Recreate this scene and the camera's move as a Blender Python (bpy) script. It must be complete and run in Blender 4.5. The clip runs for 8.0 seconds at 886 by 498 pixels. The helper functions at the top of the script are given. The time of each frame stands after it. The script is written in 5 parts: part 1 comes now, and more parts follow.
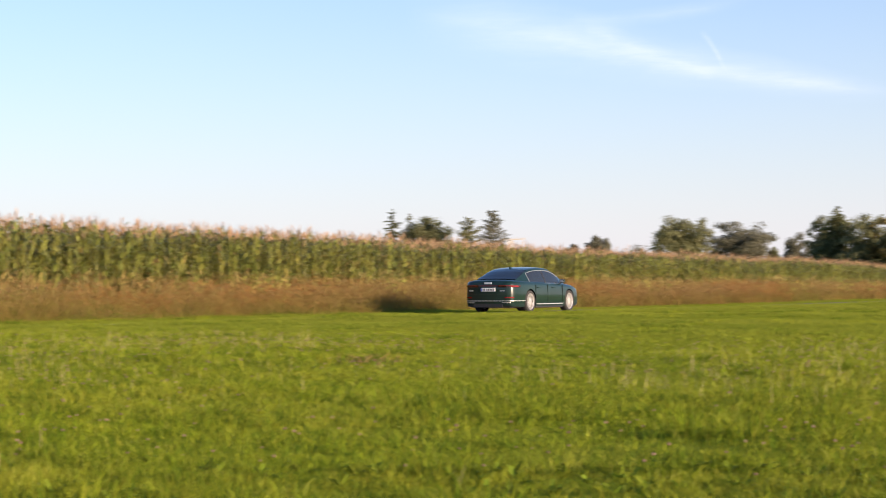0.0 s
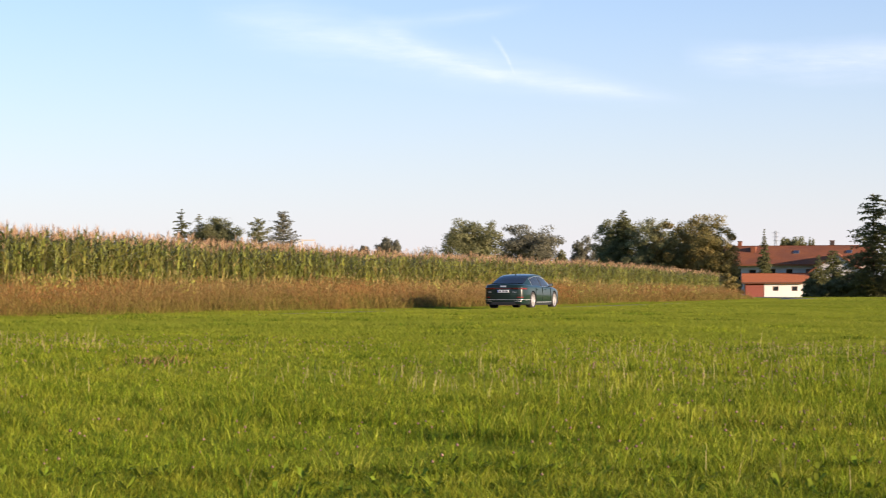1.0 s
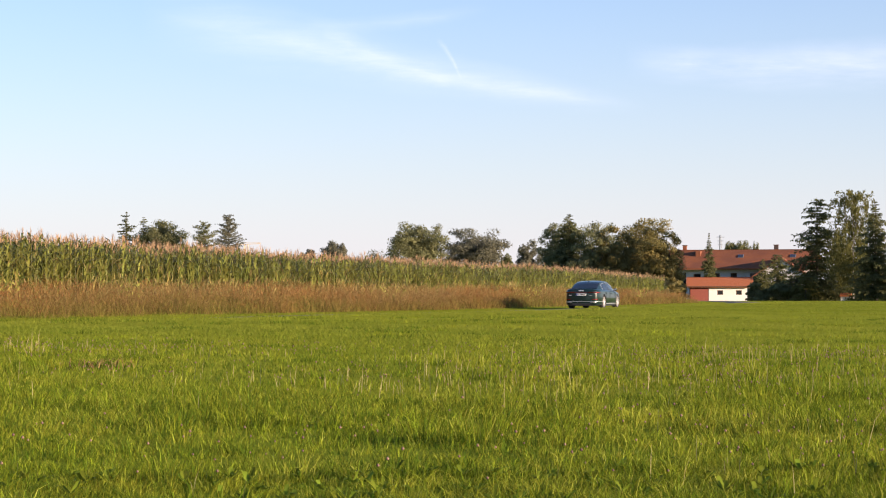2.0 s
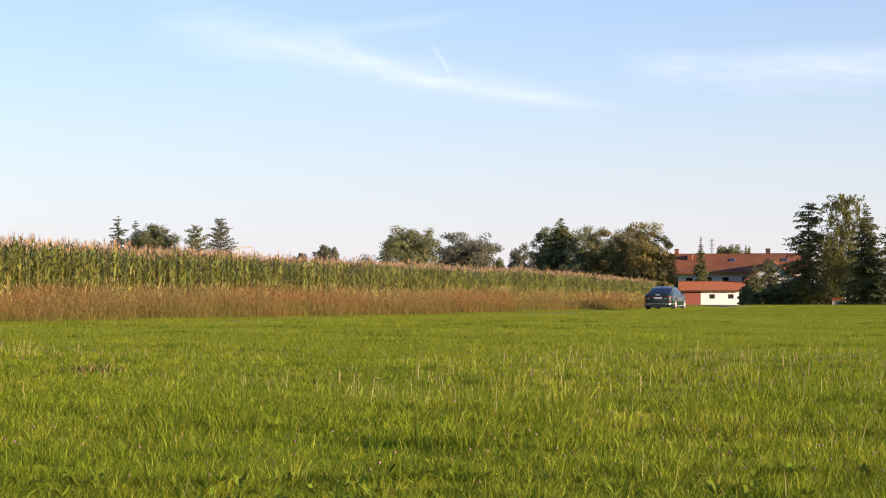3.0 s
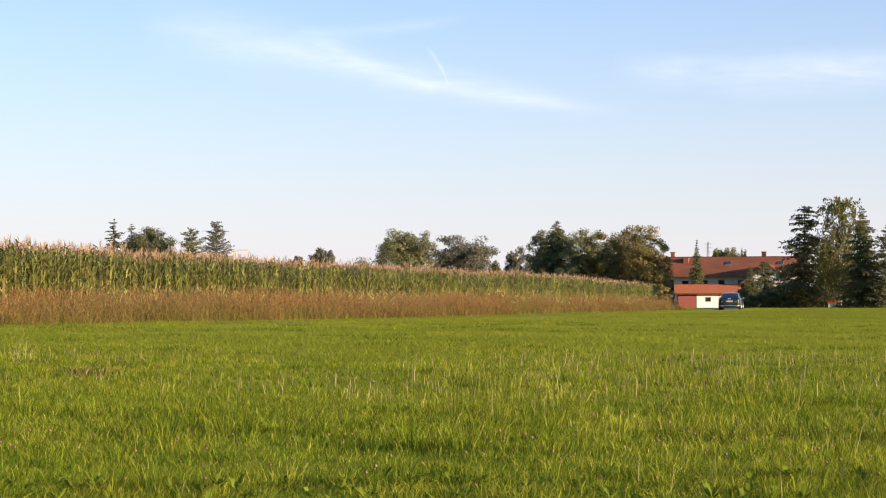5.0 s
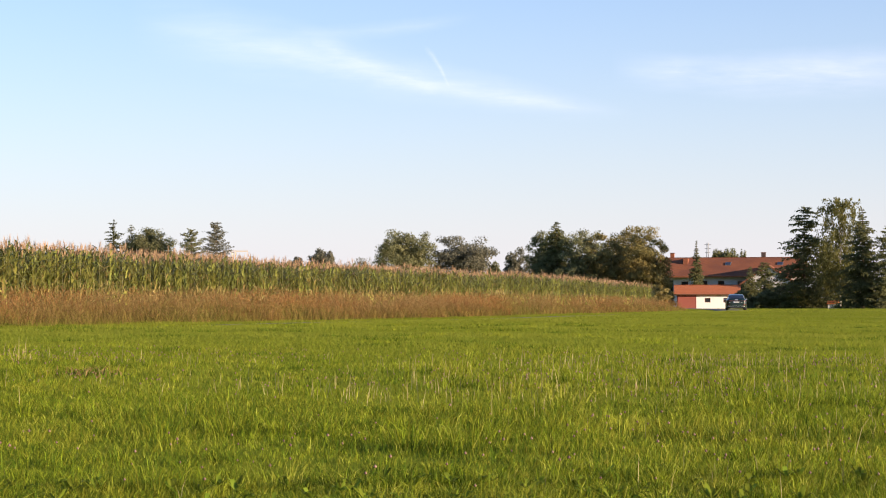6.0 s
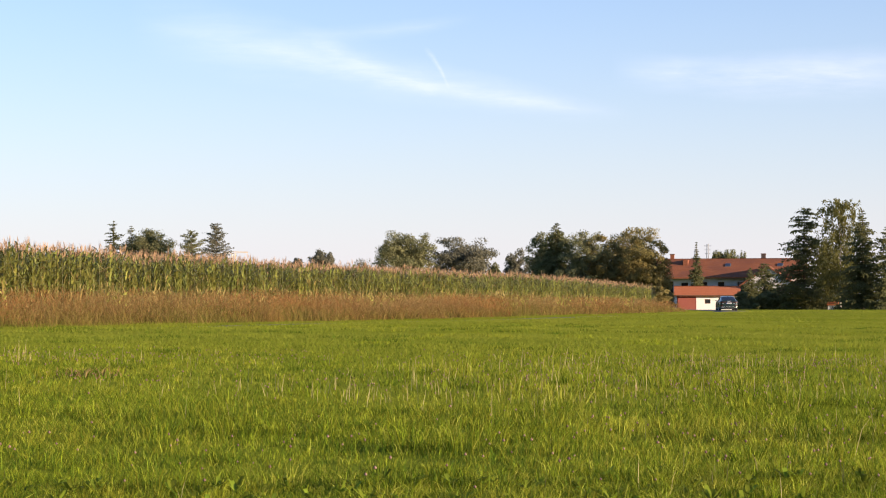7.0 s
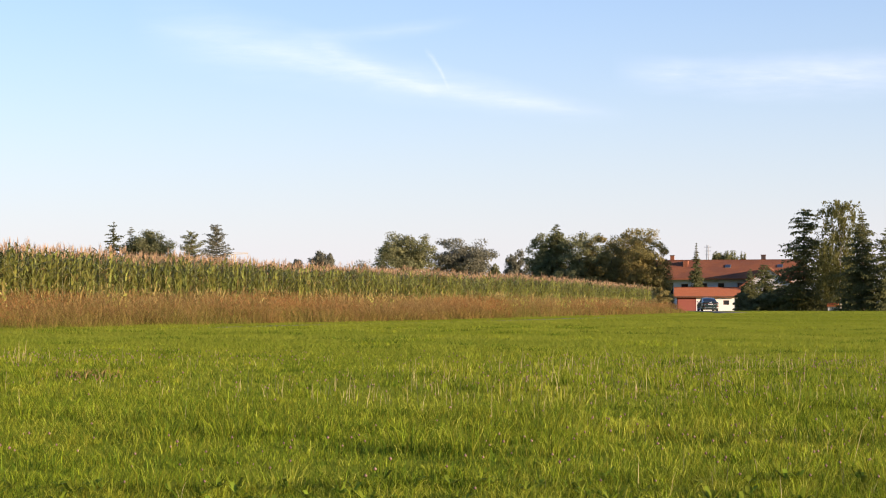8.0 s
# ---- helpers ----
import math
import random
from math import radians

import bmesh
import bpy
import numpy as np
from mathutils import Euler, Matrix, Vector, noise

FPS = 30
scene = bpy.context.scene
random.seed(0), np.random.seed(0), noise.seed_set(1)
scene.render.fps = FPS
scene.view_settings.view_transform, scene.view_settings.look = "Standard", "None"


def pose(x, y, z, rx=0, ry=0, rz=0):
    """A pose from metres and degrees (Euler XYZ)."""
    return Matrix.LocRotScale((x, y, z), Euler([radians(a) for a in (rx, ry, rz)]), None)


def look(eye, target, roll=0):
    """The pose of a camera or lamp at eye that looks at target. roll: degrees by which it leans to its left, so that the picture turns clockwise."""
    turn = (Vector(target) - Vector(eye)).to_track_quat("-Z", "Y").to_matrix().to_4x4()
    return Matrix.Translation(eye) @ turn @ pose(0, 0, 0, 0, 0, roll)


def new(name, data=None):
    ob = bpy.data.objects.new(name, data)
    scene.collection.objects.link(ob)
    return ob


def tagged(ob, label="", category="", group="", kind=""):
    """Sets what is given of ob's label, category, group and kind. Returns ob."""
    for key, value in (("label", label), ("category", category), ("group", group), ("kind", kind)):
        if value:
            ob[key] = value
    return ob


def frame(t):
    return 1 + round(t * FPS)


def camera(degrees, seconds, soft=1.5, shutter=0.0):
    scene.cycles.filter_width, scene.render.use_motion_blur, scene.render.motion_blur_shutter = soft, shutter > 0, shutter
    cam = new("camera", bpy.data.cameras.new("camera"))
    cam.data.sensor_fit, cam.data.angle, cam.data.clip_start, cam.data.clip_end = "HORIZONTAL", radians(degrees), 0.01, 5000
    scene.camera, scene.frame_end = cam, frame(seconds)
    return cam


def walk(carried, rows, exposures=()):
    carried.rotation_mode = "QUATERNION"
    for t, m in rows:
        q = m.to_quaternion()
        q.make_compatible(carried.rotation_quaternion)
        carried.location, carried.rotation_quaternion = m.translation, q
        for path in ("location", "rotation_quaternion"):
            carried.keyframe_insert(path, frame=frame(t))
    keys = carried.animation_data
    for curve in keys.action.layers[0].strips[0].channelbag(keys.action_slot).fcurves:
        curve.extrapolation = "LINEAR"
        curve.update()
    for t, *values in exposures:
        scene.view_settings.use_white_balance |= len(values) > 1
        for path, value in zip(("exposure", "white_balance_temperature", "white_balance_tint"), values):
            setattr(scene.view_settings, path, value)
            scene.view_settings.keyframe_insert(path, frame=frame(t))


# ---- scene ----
# A tripod pan over a meadow: the eye stays, the head swings right and comes to rest.
cam = camera(26.0, 8.0, soft=1.05, shutter=0.42)
EYE = (0.0, 0.0, 0.78)
LEVEL = 1.584
PAN = [
    (0.0, 8.246, -0.429, 0.33), (0.5, 4.245, -0.425, 0.14), (1.0, 1.986, -0.407, 0.05), (1.5, 0.772, -0.356, 0.02),
    (2.0, 0.371, -0.299, 0.0), (3.5, 0.085, -0.145, 0.0), (4.0, 0.052, -0.127, 0.0), (4.5, 0.029, -0.107, 0.0),
    (6.0, 0.002, -0.071, 0.0), (6.5, 0.001, -0.052, 0.0), (7.0, 0.001, -0.036, 0.0), (7.5, 0.0, -0.02, 0.0), (8.0, 0.0, 0.0, 0.0),
]
walk(cam, [(t, pose(*EYE, 90 + LEVEL + pitch, roll, yaw)) for t, yaw, pitch, roll in PAN], exposures=[(0.0, 1.28, 6500, 23), (8.0, 1.28, 6500, 23)])

# ---- sky and sun ----
SUN_ELEVATION, SUN_AZIMUTH = 8.6, 120.0      # azimuth clockwise from +y
world = bpy.data.worlds.new("world")
scene.world = world
world.use_nodes = True


def sky_nodes():
    nt = world.node_tree
    nt.nodes.clear()
    N, L = nt.nodes.new, nt.links.new
    sky = N("ShaderNodeTexSky")
    sky.sky_type, sky.sun_disc = "NISHITA", False
    sky.sun_elevation, sky.sun_rotation = radians(SUN_ELEVATION), radians(SUN_AZIMUTH)
    sky.air_density, sky.dust_density, sky.ozone_density = 1.0, 0.4, 4.0
    # cirrus: streaks laid out by bearing and height over the horizon
    co = N("ShaderNodeTexCoord")
    sep = N("ShaderNodeSeparateXYZ")
    L(co.outputs["Generated"], sep.inputs[0])

    def m(op, a, b=None, c=None):
        n = N("ShaderNodeMath")
        n.operation = op
        for i, v in enumerate((a, b, c)):
            if v is None:
                continue
            if isinstance(v, (int, float)):
                n.inputs[i].default_value = v
            else:
                L(v, n.inputs[i])
        return n.outputs[0]

    az = m("DIVIDE", sep.outputs[0], m("MAXIMUM", sep.outputs[1], 0.05))
    el = m("DIVIDE", sep.outputs[2], m("MAXIMUM", sep.outputs[1], 0.05))
    comb = N("ShaderNodeCombineXYZ")
    L(az, comb.inputs[0])
    L(el, comb.inputs[1])

    def noise_of(scale, detail, stretch, tilt, rough=0.6):
        mp = N("ShaderNodeMapping")
        mp.inputs["Rotation"].default_value = (0, 0, tilt)
        mp.inputs["Scale"].default_value = stretch
        L(comb.outputs[0], mp.inputs[0])
        n = N("ShaderNodeTexNoise")
        n.inputs["Scale"].default_value, n.inputs["Detail"].default_value, n.inputs["Roughness"].default_value = scale, detail, rough
        L(mp.outputs[0], n.inputs["Vector"])
        return n.outputs["Fac"]

    wob = noise_of(9.0, 5.0, (1, 1, 1), 0.0)
    fine = noise_of(22.0, 7.0, (0.35, 2.2, 1), 0.25, 0.65)

    def streak(a0, e0, a1, e1, bow, w0, w1, gain):
        """A wisp from one bearing and height to another, bowed, wide w0 at its start and w1 at its end."""
        s = m("DIVIDE", m("SUBTRACT", az, a0), a1 - a0)
        line = m("ADD", m("MULTIPLY_ADD", s, e1 - e0, e0), m("MULTIPLY", m("MULTIPLY", s, m("SUBTRACT", 1.0, s)), bow))
        line = m("MULTIPLY_ADD", m("SUBTRACT", wob, 0.5), 0.016, line)
        off = m("ABSOLUTE", m("SUBTRACT", el, line))
        width = m("MULTIPLY_ADD", s, w1 - w0, w0)
        body = m("SUBTRACT", 1.0, m("MINIMUM", m("DIVIDE", off, m("MAXIMUM", width, 0.001)), 1.0))
        ends = m("MULTIPLY", m("MINIMUM", m("MAXIMUM", m("MULTIPLY", s, 5.0), 0.0), 1.0), m("MINIMUM", m("MAXIMUM", m("MULTIPLY", m("SUBTRACT", 1.0, s), 4.0), 0.0), 1.0))
        front = m("GREATER_THAN", sep.outputs[1], 0.1)
        return m("MULTIPLY", m("MULTIPLY", m("POWER", body, 1.3), ends), m("MULTIPLY", front, gain))

    veil = streak(-0.165, 0.150, 0.10, 0.096, -0.018, 0.028, 0.006, 0.8)
    veil = m("ADD", veil, streak(-0.105, 0.1335, 0.088, 0.0985, -0.017, 0.0085, 0.0035, 0.48))
    veil = m("ADD", veil, streak(-0.07, 0.134, 0.0, 0.110, 0.0, 0.008, 0.007, 0.8))
    veil = m("ADD", veil, streak(-0.010, 0.131, 0.0035, 0.1105, 0.016, 0.003, 0.003, 0.7))
    veil = m("ADD", veil, streak(0.088, 0.121, 0.26, 0.122, -0.014, 0.012, 0.018, 1.3))
    veil = m("ADD", veil, streak(-0.09, 0.137, 0.02, 0.148, -0.006, 0.006, 0.005, 0.35))
    grain = m("MINIMUM", m("MAXIMUM", m("MULTIPLY_ADD", fine, 3.2, -1.0), 0.0), 1.0)
    veil = m("MINIMUM", m("MULTIPLY", veil, m("MULTIPLY_ADD", grain, 0.88, 0.12)), 1.0)
    mix = N("ShaderNodeMix")
    mix.data_type = "RGBA"
    L(m("MULTIPLY", veil, CLOUD_MIX), mix.inputs["Factor"])
    # haze that pales the sky towards the horizon
    haze = N("ShaderNodeMix")
    haze.data_type = "RGBA"
    L(m("MULTIPLY", m("POWER", m("SUBTRACT", 1.0, m("MINIMUM", m("MAXIMUM", sep.outputs[2], 0.0), 1.0)), HAZE_FALL), HAZE_MIX), haze.inputs["Factor"])
    tone = N("ShaderNodeMix")
    tone.data_type, tone.blend_type = "RGBA", "MULTIPLY"
    tone.inputs["Factor"].default_value = 1.0
    tone.inputs[7].default_value = SKY_TONE
    L(sky.outputs[0], tone.inputs[6])
    L(tone.outputs[2], haze.inputs[6])
    haze.inputs[7].default_value = HAZE
    L(haze.outputs[2], mix.inputs[6])
    mix.inputs[7].default_value = CLOUD
    bg = N("ShaderNodeBackground")
    bg.inputs["Strength"].default_value = SKY_STRENGTH
    out = N("ShaderNodeOutputWorld")
    L(mix.outputs[2], bg.inputs[0])
    L(bg.outputs[0], out.inputs[0])


SKY_STRENGTH, CLOUD, CLOUD_MIX = 0.118, (6.0, 5.85, 5.95, 1.0), 0.20
HAZE, HAZE_MIX, HAZE_FALL, SKY_TONE = (3.12, 3.21, 3.35, 1.0), 0.85, 7.8, (1.07, 1.01, 0.98, 1.0)
sky_nodes()
sun = new("sun", bpy.data.lights.new("sun", "SUN"))
sun.data.energy, sun.data.angle, sun.data.color = 5.0, radians(0.6), (1.0, 0.81, 0.56)
toward = Vector((math.sin(radians(SUN_AZIMUTH)) * math.cos(radians(SUN_ELEVATION)), math.cos(radians(SUN_AZIMUTH)) * math.cos(radians(SUN_ELEVATION)), math.sin(radians(SUN_ELEVATION))))
sun.matrix_world = look(toward * 60, (0, 0, 0))

# ---- plan ----
rng = np.random.default_rng(7)
ROAD_AT, ROAD_WAY = np.array((-6.71, 63.9)), np.array((0.335, 0.942))   # the straight of the lane, beside the meadow
ROAD_LEFT = np.array((-0.942, 0.335))
# the car's way: seconds, x, y
WAY = [
    (0.0, -6.53, 63.9), (0.5, -2.81, 73.9), (1.0, 0.58, 84.0), (1.5, 4.08, 93.9), (2.2, 8.8, 108.0), (3.0, 14.15, 124.5), (3.5, 17.42, 135.0),
    (4.0, 20.22, 145.0), (4.5, 22.53, 154.5), (5.2, 25.2, 167.0), (5.8, 27.0, 177.0), (6.5, 28.5, 188.5), (7.0, 29.1, 197.0), (7.5, 29.4, 205.5), (8.0, 29.5, 214.0),
]


def lane_line():
    """The lane's middle line, from behind the camera's left to the farm yard."""
    back = [tuple(ROAD_AT + ROAD_WAY * s) for s in (-150, -100, -60, -30, -12)]
    on = [(29.2, 222.0), (28.0, 232.0), (25.5, 243.0), (21.0, 253.0), (12.0, 262.0), (-5.0, 272.0)]
    pts = np.array(back + [(x, y) for _, x, y in WAY] + on)
    return pts


LANE = lane_line()


def lane_gap(x, y):
    """Signed distance from the lane's middle line, positive on its left; arrays."""
    p = np.stack([np.asarray(x, float), np.asarray(y, float)], -1)
    best, sign = np.full(p.shape[:-1], 1e9), np.ones(p.shape[:-1])
    for a, b in zip(LANE[:-1], LANE[1:]):
        d = b - a
        s = np.clip(((p - a) @ d) / (d @ d), 0, 1)
        q = p - (a + s[..., None] * d)
        r = np.hypot(q[..., 0], q[..., 1])
        side = np.where(d[0] * q[..., 1] - d[1] * q[..., 0] > 0, 1.0, -1.0)
        near = r < best
        best, sign = np.where(near, r, best), np.where(near, side, sign)
    return best * sign


def smooth(a, b, v):
    t = np.clip((np.asarray(v, float) - a) / (b - a), 0, 1)
    return t * t * (3 - 2 * t)


def rough(x, y, s=1.0):
    """A cheap rolling noise, about -1 to 1."""
    x, y = np.asarray(x, float) * s, np.asarray(y, float) * s
    return (np.sin(x * 1.3 + 0.7 * np.sin(y * 0.9)) + np.sin(y * 1.7 + 1.1 * np.sin(x * 0.6 + 2)) + np.sin((x + y) * 2.9 + np.sin(x * 2.1)) * 0.5) / 2.5


def ground_height(x, y):
    x, y = np.asarray(x, float), np.asarray(y, float)
    g = lane_gap(x, y)
    z = 0.55 * smooth(2.6, 16.0, g) + 0.5 * smooth(16, 60, g)
    z = z + 0.13 * (0.62 + 0.38 * smooth(84, 106, y)) * smooth(1.7, 2.4, -g) * (1 - smooth(9, 26, -g)) * (1 - smooth(152, 186, y)) + 0.05 * smooth(1.7, 2.4, -g) * (1 - smooth(9, 26, -g)) * (1 - smooth(48, 58, y)) - 0.05 * smooth(9, 26, -g) + 0.012 * rough(x, y, 0.8) * smooth(3.5, 8, -g) + 0.055 * rough(x, y, 0.22) * smooth(3.5, 8, -g)
    z = z + dip(y)
    return z - 0.06 * (1 - smooth(1.4, 1.9, np.abs(g)))


# ---- mesh helpers ----
def raw_mesh(name, verts, tris, mats, index=None, smooth_faces=False):
    """A triangle mesh straight from arrays."""
    verts, tris = np.asarray(verts, np.float32).reshape(-1, 3), np.asarray(tris, np.int32).reshape(-1, 3)
    me = bpy.data.meshes.new(name)
    me.vertices.add(len(verts))
    me.vertices.foreach_set("co", verts.ravel())
    me.loops.add(tris.size)
    me.loops.foreach_set("vertex_index", tris.ravel())
    me.polygons.add(len(tris))
    me.polygons.foreach_set("loop_start", np.arange(0, tris.size, 3, dtype=np.int32))
    if index is not None:
        me.polygons.foreach_set("material_index", np.asarray(index, np.int32))
    if smooth_faces:
        me.polygons.foreach_set("use_smooth", np.ones(len(tris), dtype=bool))
    for m in mats:
        me.materials.append(m)
    me.update()
    me.validate()
    return me


def blades(base, height, width, lean, rnd, curl=0.35, way=None):
    """Grass blades: five corners and three triangles each; way: the bearings they bend to."""
    n = len(base)
    a = rnd.uniform(0, math.tau, n)
    side = np.stack([np.cos(a), np.sin(a), np.zeros(n)], -1) * np.asarray(width).reshape(-1, 1) * 0.5
    b = rnd.uniform(0, math.tau, n) if way is None else way
    over = np.stack([np.cos(b), np.sin(b), np.zeros(n)], -1) * (np.asarray(lean) * height).reshape(-1, 1)
    up = np.zeros((n, 3))
    up[:, 2] = height
    mid, tip = base + up * 0.55 + over * curl, base + up * (1 - 0.25 * np.asarray(lean).reshape(-1, 1)) + over
    v = np.stack([base - side, base + side, mid - side * 0.8, mid + side * 0.8, tip], 1)
    t = np.array([(0, 1, 3), (0, 3, 2), (2, 3, 4)])
    return v.reshape(-1, 3), (np.arange(n)[:, None, None] * 5 + t).reshape(-1, 3)


def slivers(base, height, width, lean, rnd):
    """Far grass blades: one triangle each."""
    n = len(base)
    a, b = rnd.uniform(0, math.tau, n), rnd.uniform(0, math.tau, n)
    side = np.stack([np.cos(a), np.sin(a), np.zeros(n)], -1) * np.asarray(width).reshape(-1, 1) * 0.5
    tip = base + np.stack([np.cos(b) * lean * height, np.sin(b) * lean * height, height], -1)
    return np.stack([base - side, base + side, tip], 1).reshape(-1, 3), np.arange(3 * n).reshape(-1, 3)


def joined(parts):
    """Several (verts, tris, slot) put together."""
    vs, ts, ix, k = [], [], [], 0
    for v, t, slot in parts:
        vs.append(v), ts.append(t + k), ix.append(np.full(len(t), slot) if np.isscalar(slot) else slot)
        k += len(v)
    return np.concatenate(vs), np.concatenate(ts), np.concatenate(ix)


def strewn(template, spots, turn, size):
    """One (verts, tris, slots) template set at many spots, turned and sized."""
    v, t, ix = template
    c, s = np.cos(turn)[:, None], np.sin(turn)[:, None]
    x, y, z = v[None, :, 0], v[None, :, 1], v[None, :, 2]
    p = np.stack([x * c - y * s, x * s + y * c, np.broadcast_to(z, (len(spots), len(v)))], -1) * np.asarray(size).reshape(-1, 1, 1) + spots[:, None, :]
    tt = t[None] + (np.arange(len(spots)) * len(v))[:, None, None]
    return p.reshape(-1, 3), tt.reshape(-1, 3), np.tile(ix, len(spots))


def part(name, bm, material, parent, label="", at=None, smooth_faces=False):
    """Links a bmesh, or a ready mesh, as one mesh object under a thing."""
    if isinstance(bm, bpy.types.Mesh):
        me = bm
    else:
        me = bpy.data.meshes.new(name)
        if smooth_faces:
            for f in bm.faces:
                f.smooth = True
        bm.normal_update()
        bm.to_mesh(me)
        bm.free()
    if material and not me.materials:
        me.materials.append(material)
    ob = new(name, me)
    ob.parent = parent
    if at is not None:
        ob.matrix_basis = at
    return tagged(ob, label) if label else ob


def box(bm, lo, hi, bevel=0.0, m=None):
    """A block between two corners, added to bm."""
    lo, hi = Vector(lo), Vector(hi)
    made = bmesh.ops.create_cube(bm, size=1, matrix=(m or Matrix()) @ Matrix.Translation((lo + hi) / 2) @ Matrix.Diagonal((*(hi - lo), 1)))
    if bevel:
        es = list({e for v in made["verts"] for e in v.link_edges})
        bmesh.ops.bevel(bm, geom=es, offset=bevel, segments=2, affect="EDGES", profile=0.6)
    return bm


def tube(bm, a, b, r0, r1=None, n=10):
    """A round bar from a to b, added to bm."""
    a, b = Vector(a), Vector(b)
    d = b - a
    m = Matrix.Translation((a + b) / 2) @ d.to_track_quat("Z", "Y").to_matrix().to_4x4()
    bmesh.ops.create_cone(bm, cap_ends=True, segments=n, radius1=r0, radius2=r0 if r1 is None else r1, depth=d.length, matrix=m)
    return bm


def slab(bm, pts, thick):
    """A flat polygon given by its corners, made thick along its normal."""
    vs = [bm.verts.new(p) for p in pts]
    f = bm.faces.new(vs)
    f.normal_update()
    n = f.normal.copy()
    made = bmesh.ops.extrude_face_region(bm, geom=[f])
    bmesh.ops.translate(bm, vec=-n * thick, verts=[g for g in made["geom"] if isinstance(g, bmesh.types.BMVert)])
    bmesh.ops.recalc_face_normals(bm, faces=bm.faces)
    return bm


def empty(name, m, label, category, group="", kind=""):
    ob = new(name)
    ob.matrix_basis = m
    return tagged(ob, label, category, group, kind)


# ---- materials ----
def material(name, colour, other=None, scale=4.0, roughness=0.7, metal=0.0, bump=0.0, bump_scale=40.0, island=0.0, translucent=0.0, detail=5.0, coarse=0.0, coarse_scale=0.1, coarse_colour=None, coat=0.0, specular=0.5, obj_random=0.0):
    """A principled surface with grain, a second coarse scale, relief and, for loose pieces, a shade of its own for each."""
    mat = bpy.data.materials.new(name)
    mat.use_nodes = True
    nt = mat.node_tree
    N, L = nt.nodes.new, nt.links.new
    bsdf, out = nt.nodes["Principled BSDF"], nt.nodes["Material Output"]
    bsdf.inputs["Roughness"].default_value, bsdf.inputs["Metallic"].default_value = roughness, metal
    bsdf.inputs["Coat Weight"].default_value, bsdf.inputs["Coat Roughness"].default_value = coat, 0.05
    bsdf.inputs["Specular IOR Level"].default_value = specular
    co = N("ShaderNodeTexCoord").outputs["Object"]

    def noisy(s, d):
        n = N("ShaderNodeTexNoise")
        n.inputs["Scale"].default_value, n.inputs["Detail"].default_value = s, d
        L(co, n.inputs["Vector"])
        return n.outputs["Fac"]

    def ramp(fac, lo=0.3, hi=0.7):
        n = N("ShaderNodeMapRange")
        n.inputs[1].default_value, n.inputs[2].default_value = lo, hi
        L(fac, n.inputs[0])
        return n.outputs[0]

    def blend(fac, a, b):
        n = N("ShaderNodeMix")
        n.data_type = "RGBA"
        if isinstance(fac, float):
            n.inputs[0].default_value = fac
        else:
            L(fac, n.inputs[0])
        for i, v in ((6, a), (7, b)):
            if isinstance(v, tuple):
                n.inputs[i].default_value = (*v, 1)
            else:
                L(v, n.inputs[i])
        return n.outputs[2]

    col = blend(ramp(noisy(scale, detail)), colour, other or tuple(c * 0.75 for c in colour))
    if coarse:
        n = N("ShaderNodeMath")
        n.operation, n.inputs[1].default_value = "MULTIPLY", coarse
        L(ramp(noisy(coarse_scale, 4.0), 0.4, 0.62), n.inputs[0])
        col = blend(n.outputs[0], col, coarse_colour or tuple(c * 0.6 for c in colour))
    if island or obj_random:
        hsv = N("ShaderNodeHueSaturation")
        src = N("ShaderNodeNewGeometry").outputs["Random Per Island"] if island else N("ShaderNodeObjectInfo").outputs["Random"]
        k = island or obj_random
        for sock, lo, hi in (("Value", 1 - k, 1 + k), ("Hue", 0.5 - 0.035 * k, 0.5 + 0.035 * k)):
            r = N("ShaderNodeMapRange")
            r.inputs[3].default_value, r.inputs[4].default_value = lo, hi
            L(src, r.inputs[0])
            L(r.outputs[0], hsv.inputs[sock])
        L(col, hsv.inputs["Color"])
        col = hsv.outputs[0]
    L(col, bsdf.inputs["Base Color"])
    if bump:
        b = N("ShaderNodeBump")
        b.inputs["Strength"].default_value, b.inputs["Distance"].default_value = bump, 0.02
        L(noisy(bump_scale, 4.0), b.inputs["Height"])
        L(b.outputs[0], bsdf.inputs["Normal"])
    if translucent:
        tr = N("ShaderNodeBsdfTranslucent")
        L(col, tr.inputs[0])
        mx = N("ShaderNodeMixShader")
        mx.inputs[0].default_value = translucent
        L(bsdf.outputs[0], mx.inputs[1])
        L(tr.outputs[0], mx.inputs[2])
        L(mx.outputs[0], out.inputs[0])
    return mat


def glass(name, tint, roughness=0.02):
    mat = bpy.data.materials.new(name)
    mat.use_nodes = True
    b = mat.node_tree.nodes["Principled BSDF"]
    b.inputs["Base Color"].default_value, b.inputs["Roughness"].default_value = (*tint, 1), roughness
    b.inputs["Transmission Weight"].default_value, b.inputs["IOR"].default_value = 0.55, 1.45
    b.inputs["Specular IOR Level"].default_value = 0.7
    return mat


